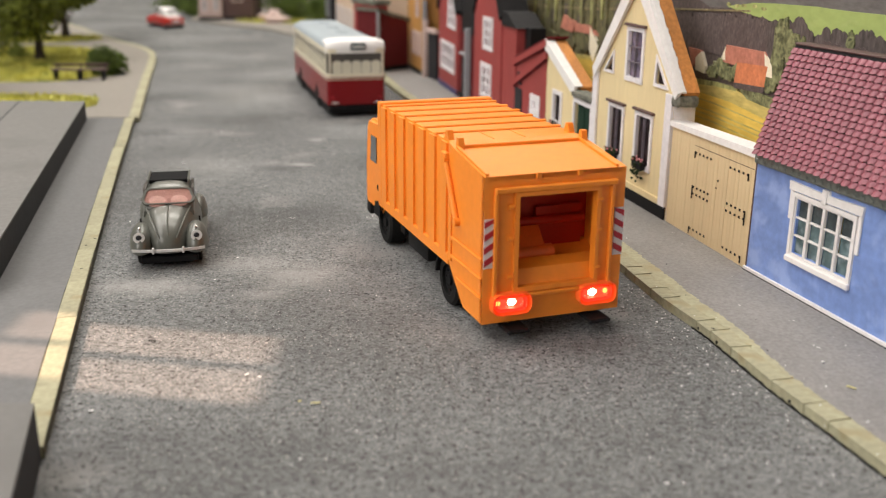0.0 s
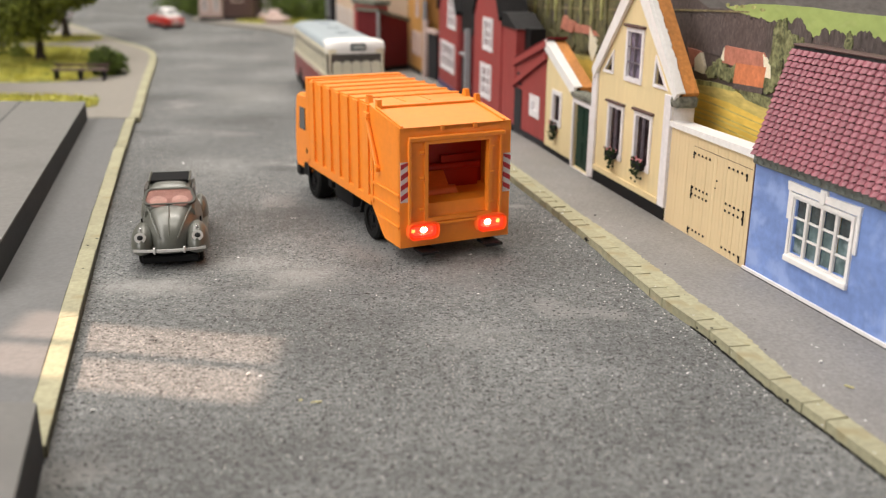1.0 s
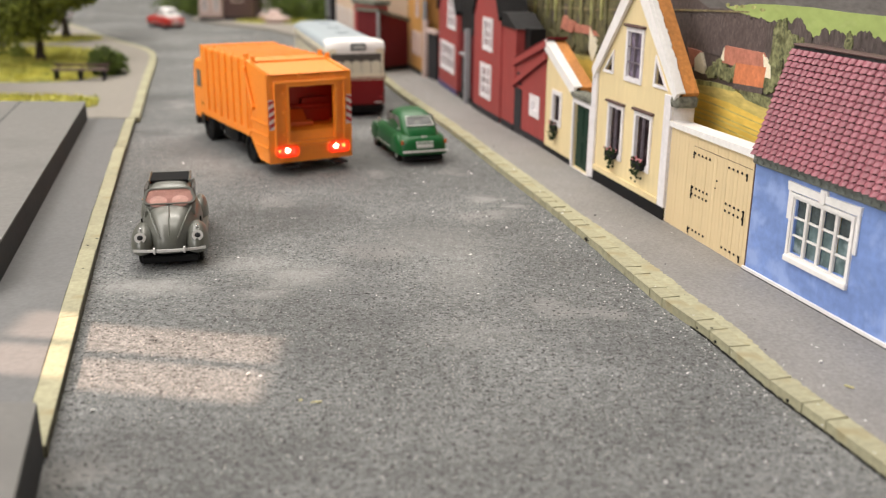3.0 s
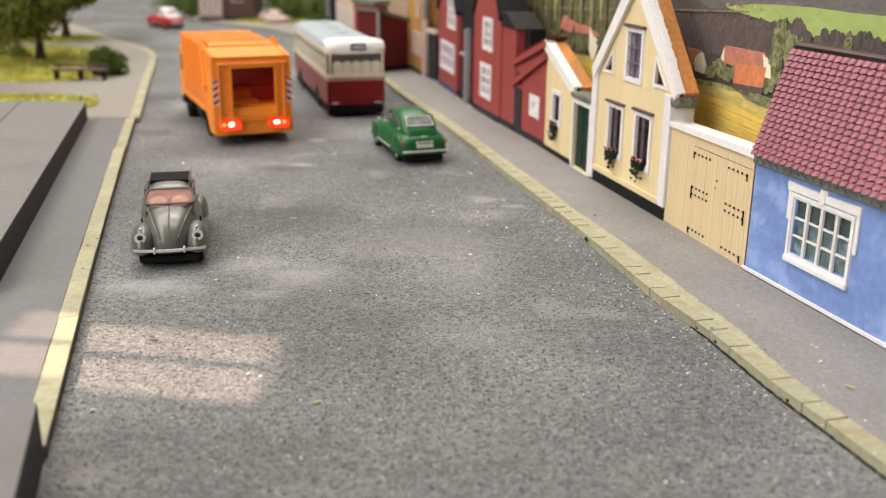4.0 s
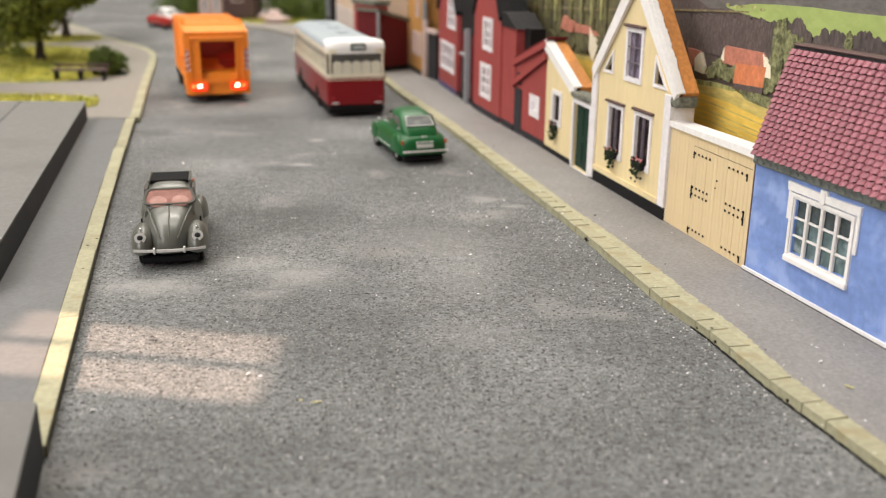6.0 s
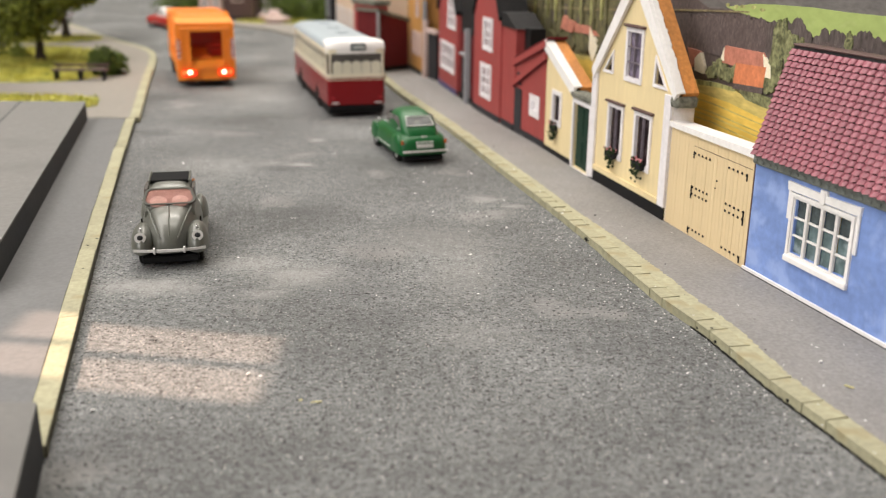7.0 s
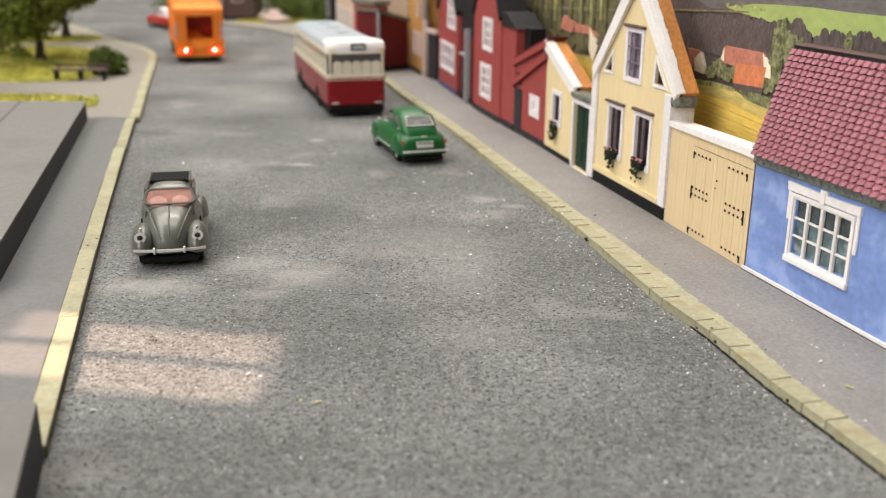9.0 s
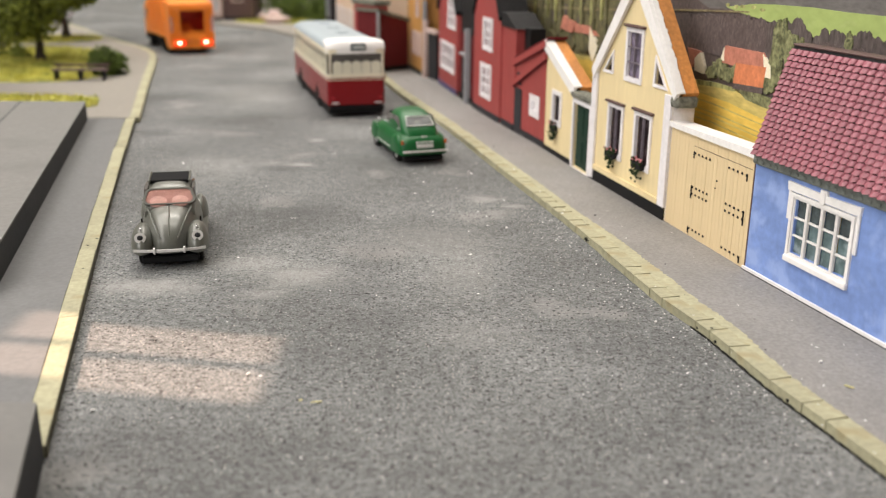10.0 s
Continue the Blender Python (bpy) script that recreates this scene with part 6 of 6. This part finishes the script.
def grass_bed(name, poly, z, label, seed, n=5000):
    """A mat of static grass with short blades."""
    rnd = random.Random(seed)
    bm = prismm(poly, "z", z - 0.2, z + 0.5)
    xs, ys = [p[0] for p in poly], [p[1] for p in poly]

    def inside(px, py):
        c = False
        for (ax, ay), (bx, by) in zip(poly, poly[1:] + poly[:1]):
            if (ay > py) != (by > py) and px < (bx - ax) * (py - ay) / (by - ay) + ax:
                c = not c
        return c

    k = 0
    while k < n:
        px, py = rnd.uniform(min(xs), max(xs)), rnd.uniform(min(ys), max(ys))
        if not inside(px, py):
            continue
        k += 1
        a = rnd.uniform(0, 6.3)
        h = rnd.uniform(0.8, 2.4)
        dx, dy = math.cos(a) * 0.35, math.sin(a) * 0.35
        vs = [bm.verts.new(p) for p in ((px - dx, py - dy, z + 0.4), (px + dx, py + dy, z + 0.4), (px + rnd.uniform(-0.8, 0.8), py + rnd.uniform(-0.8, 0.8), z + 0.5 + h))]
        bm.faces.new(vs)
    return tagged(part(name, bm, M_GRASS, sharp=10), label, "grass", kind="stuff")


def blob(cx, cy, rx, ry, rot, seed, n=26):
    rnd = random.Random(seed)
    ca, sa = math.cos(radians(rot)), math.sin(radians(rot))
    out = []
    for i in range(n):
        a = 2 * math.pi * i / n
        f = 1 + rnd.uniform(-0.06, 0.06)
        u, v = math.cos(a) * rx * f, math.sin(a) * ry * f
        out.append((cx + u * ca - v * sa, cy + u * sa + v * ca))
    return out


grass_bed("grass", [(-210, 489), (-196, 493), (-186, 504), (-178, 520), (-182, 545), (-196, 585), (-208, 612), (-226, 637), (-254, 653), (-300, 650), (-345, 600), (-335, 520), (-260, 488)], 2.0, "yellow-green static grass bed with a low hedge", 1, 11000)
grass_bed("grass", [(-340, 400), (-235, 400), (-162, 402), (-152, 420), (-158, 440), (-184, 446), (-240, 446), (-340, 446)], 2.0, "yellow-green static grass strip behind the platform", 2, 6000)
grass_bed("grass", blob(-300, 705, 50, 26, 8, 5), 2.0, "static grass bed under a tree", 4, 3000)
grass_bed("grass", blob(-420, 640, 60, 60, 8, 6), 2.0, "static grass bed under a tree", 5, 3000)
tree(-241, 581, 2, 24, 2.6, 38, 43, 21, 8000)
tree(-277, 716, 2, 34, 2.6, 40, 54, 22, 6000)
tree(-232, 468, 2, 26, 2.4, 30, 66, 23, 2400)
tree(-345, 640, 2, 26, 2.6, 46, 44, 24, 6000)
bush(-180, 521, 2, 15, 31, "dark round flock hedge by a bench", 2000, squash=0.95, spread=0.22)
bush(-268, 598, 2, 17, 32, "low dark green flock shrub", 900, M_LEAF)
bush(-275, 500, 2, 10, 36, "low dark green flock shrub", 700, M_LEAF)
for i, (x, y, r) in enumerate(((-128, 905, 26), (-100, 890, 24), (-160, 960, 30), (-120, 985, 30), (-75, 930, 26), (-235, 960, 22), (-262, 985, 24))):
    bush(x, y, 1.5, r, 40 + i, "green flock bush beyond the crossing", 900)
grass_bed("grass", blob(-140, 895, 50, 24, 0, 9), 1.5, "static grass before far bushes", 6, 2500)


def bench():
    b = thing("bench", "dark brown park bench beside a grass bed", "bench", at(-188, 500, 2.0, 5))
    for k in range(3):
        part("seat_slat", boxm(-14, 14, -3 + k * 2.1, -1.3 + k * 2.1, 5.0, 5.7, 0.15), M_BROWNHOUSE, b)
    part("back_slat", boxm(-14, 14, 3.4, 4.0, 6.6, 8.0, 0.15), M_BROWNHOUSE, b)
    for x in (-12, 0, 12):
        part("leg", boxm(x - 0.5, x + 0.5, -2.8, 3.8, 0, 5.0, 0.1), M_CHASSIS, b)
        part("back_post", boxm(x - 0.4, x + 0.4, 3.8, 4.4, 4.6, 8.1, 0.1), M_CHASSIS, b)


bench()


def rocks():
    rnd = random.Random(77)
    for i in range(9):
        bm = bmesh.new()
        r = rnd.uniform(3.0, 6.0)
        ellipsoid(bm, (0, 0, r * 0.5), (r, r * 0.8, r * 0.75), 2)
        for v in bm.verts:
            v.co += v.co.normalized() * rnd.uniform(-0.8, 0.5)
        tagged(part("rock", bm, M_PINK, m=at(-158 + rnd.uniform(-16, 16), 872 + rnd.uniform(-8, 14), 1.4 + (4.5 if i > 6 else 0), rnd.uniform(0, 360))), "pale garden rock in a small heap", "rock", "garden rocks")


rocks()


def grit():
    """Loose pale crumbs and dark flecks on road and pavement."""
    rnd = random.Random(9)
    for name, mt, n, lab in (("crumbs", M_WHITE, 190, "loose pale crumbs scattered on the road"), ("flecks", M_CHASSIS, 60, "loose dark flecks scattered on the road")):
        bm = bmesh.new()
        for _ in range(n):
            y = 118 + 420 * rnd.random() ** 1.5
            f = rnd.random()
            xl, xr = -52 - (y - 110) * 0.27, 60 - (y - 120) * 0.235
            x = xl + (xr + 14 - xl) * (f if rnd.random() < 0.4 else 1 - 0.35 * f)
            z = 2.0 if x > xr + 5 else (2.1 if x > xr - 0.5 else 0.12)
            r = rnd.uniform(0.06, 0.17) * (1.3 if y > 200 else 1)
            g = bmesh.ops.create_icosphere(bm, subdivisions=1, radius=r)
            st = rnd.uniform(0.8, 2.2)
            a = rnd.uniform(0, 3.1)
            for v in g["verts"]:
                u, w = v.co.x * st, v.co.y
                v.co = Vector((x + u * math.cos(a) - w * math.sin(a), y + u * math.sin(a) + w * math.cos(a), z + v.co.z * 0.6))
        if mt is M_WHITE:
            for _ in range(120):
                y = rnd.uniform(135, 262)
                x = float(np.interp(y, [p[1] for p in RK], [p[0] for p in RK])) - 0.4 - rnd.expovariate(0.22)
                ellipsoid(bm, (x, y, 0.14), (rnd.uniform(0.06, 0.2), rnd.uniform(0.06, 0.2), 0.09), 1)
        tagged(part(name, bm, mt), lab, "grit", kind="stuff")


grit()


def straws():
    """Single bits of straw and dark chips that lie about."""
    rnd = random.Random(15)
    for x, y, z, length, turn, mt, lab in ((-20.4, 141.4, 0.1, 1.7, 20, M_STRAW, "pale yellow straw bit on the road"), (-23.0, 142.0, 0.1, 0.6, 80, M_STRAW, "pale yellow straw bit on the road"),
                                           (67.5, 145.0, 2.0, 1.6, -30, M_STRAW, "pale yellow straw bit on the pavement"), (66.5, 155.0, 2.0, 0.7, 60, M_WHITE, "white paper scrap on the pavement"),
                                           (-54.0, 166.0, 0.1, 1.5, 10, M_TYRE, "black chip on the road"), (-16.0, 192.0, 0.1, 1.0, 0, M_TYRE, "black chip on the road"),
                                           (-55.5, 138.0, 0.1, 0.7, 40, M_WHITE, "white paper scrap on the road"), (-33.6, 152.0, 0.1, 0.7, 70, M_WHITE, "white paper scrap on the road"), (-31.2, 151.0, 0.1, 0.5, 15, M_WHITE, "white paper scrap on the road")):
        bm = bmesh.new()
        n = 6
        loft(bm, [[(length * (i / n - 0.5), 0.12 * math.sin(i) + w, 0.14 + h) for w, h in ((-0.16, 0), (0.16, 0), (0.12, 0.14), (-0.12, 0.14))] for i in range(n + 1)])
        for v in bm.verts:
            v.co += Vector((rnd.uniform(-0.05, 0.05), rnd.uniform(-0.05, 0.05), 0))
        tagged(part("debris", bm, mt, m=at(x, y, z, turn)), lab, "debris", "scattered debris")


straws()


def ceiling_lights():
    for y in (550, 1300):
        c = thing("ceiling_light", "long white ceiling light of the show room", "ceiling light", at(-100, y, 1376), group="ceiling lights")
        part("housing", boxm(-520, 520, -165, 165, 2, 24), M_WHITE, c)


ceiling_lights()
pantiles(BH)

# ---- movement ----
TRUCK_PATH = [
    (0.0, 7.3, 167.1, 20.3), (0.5, -0.6, 190.6, 23.6), (1.0, -9.9, 213.2, 26.1), (1.5, -20.0, 235.2, 28.0), (2.0, -30.8, 257.0, 30.0), (2.5, -42.4, 278.2, 31.4),
    (3.25, -62.5, 312.0, 30.2), (4.0, -83.0, 345.6, 23.6), (4.5, -93.4, 370.0, 19.0), (5.0, -101.7, 394.6, 18.6), (5.5, -109.7, 418.0, 18.8),
    (6.25, -122.0, 453.5, 19.0), (7.0, -134.3, 488.6, 18.8), (7.5, -142.6, 513.0, 18.0), (8.0, -150.2, 538.5, 16.6), (8.5, -157.0, 565.0, 15.6),
    (9.0, -162.4, 590.0, 18.4), (9.5, -168.6, 612.5, 24.0), (10.0, -177.4, 633.6, 28.2)]


def motions():
    walk(TRUCK, [(t, at(x, y, 0, a)) for t, x, y, a in TRUCK_PATH])
    # wheels roll with the distance covered
    rolled, turns = 0.0, [(0.0, 0.0)]
    for (ta, xa, ya, _), (tb, xb, yb, _) in zip(TRUCK_PATH, TRUCK_PATH[1:]):
        gone = math.hypot(xb - xa, yb - ya)
        n = max(1, math.ceil(math.degrees(gone / TRUCK_R) / 60))
        for k in range(1, n + 1):
            turns.append((ta + (tb - ta) * k / n, rolled + gone * k / n))
        rolled += gone
    for w, x, y in TRUCK_WHEELS:
        walk(w, [(t, at(x, y, TRUCK_R, 0, -math.degrees(d / TRUCK_R))) for t, d in turns])


motions()
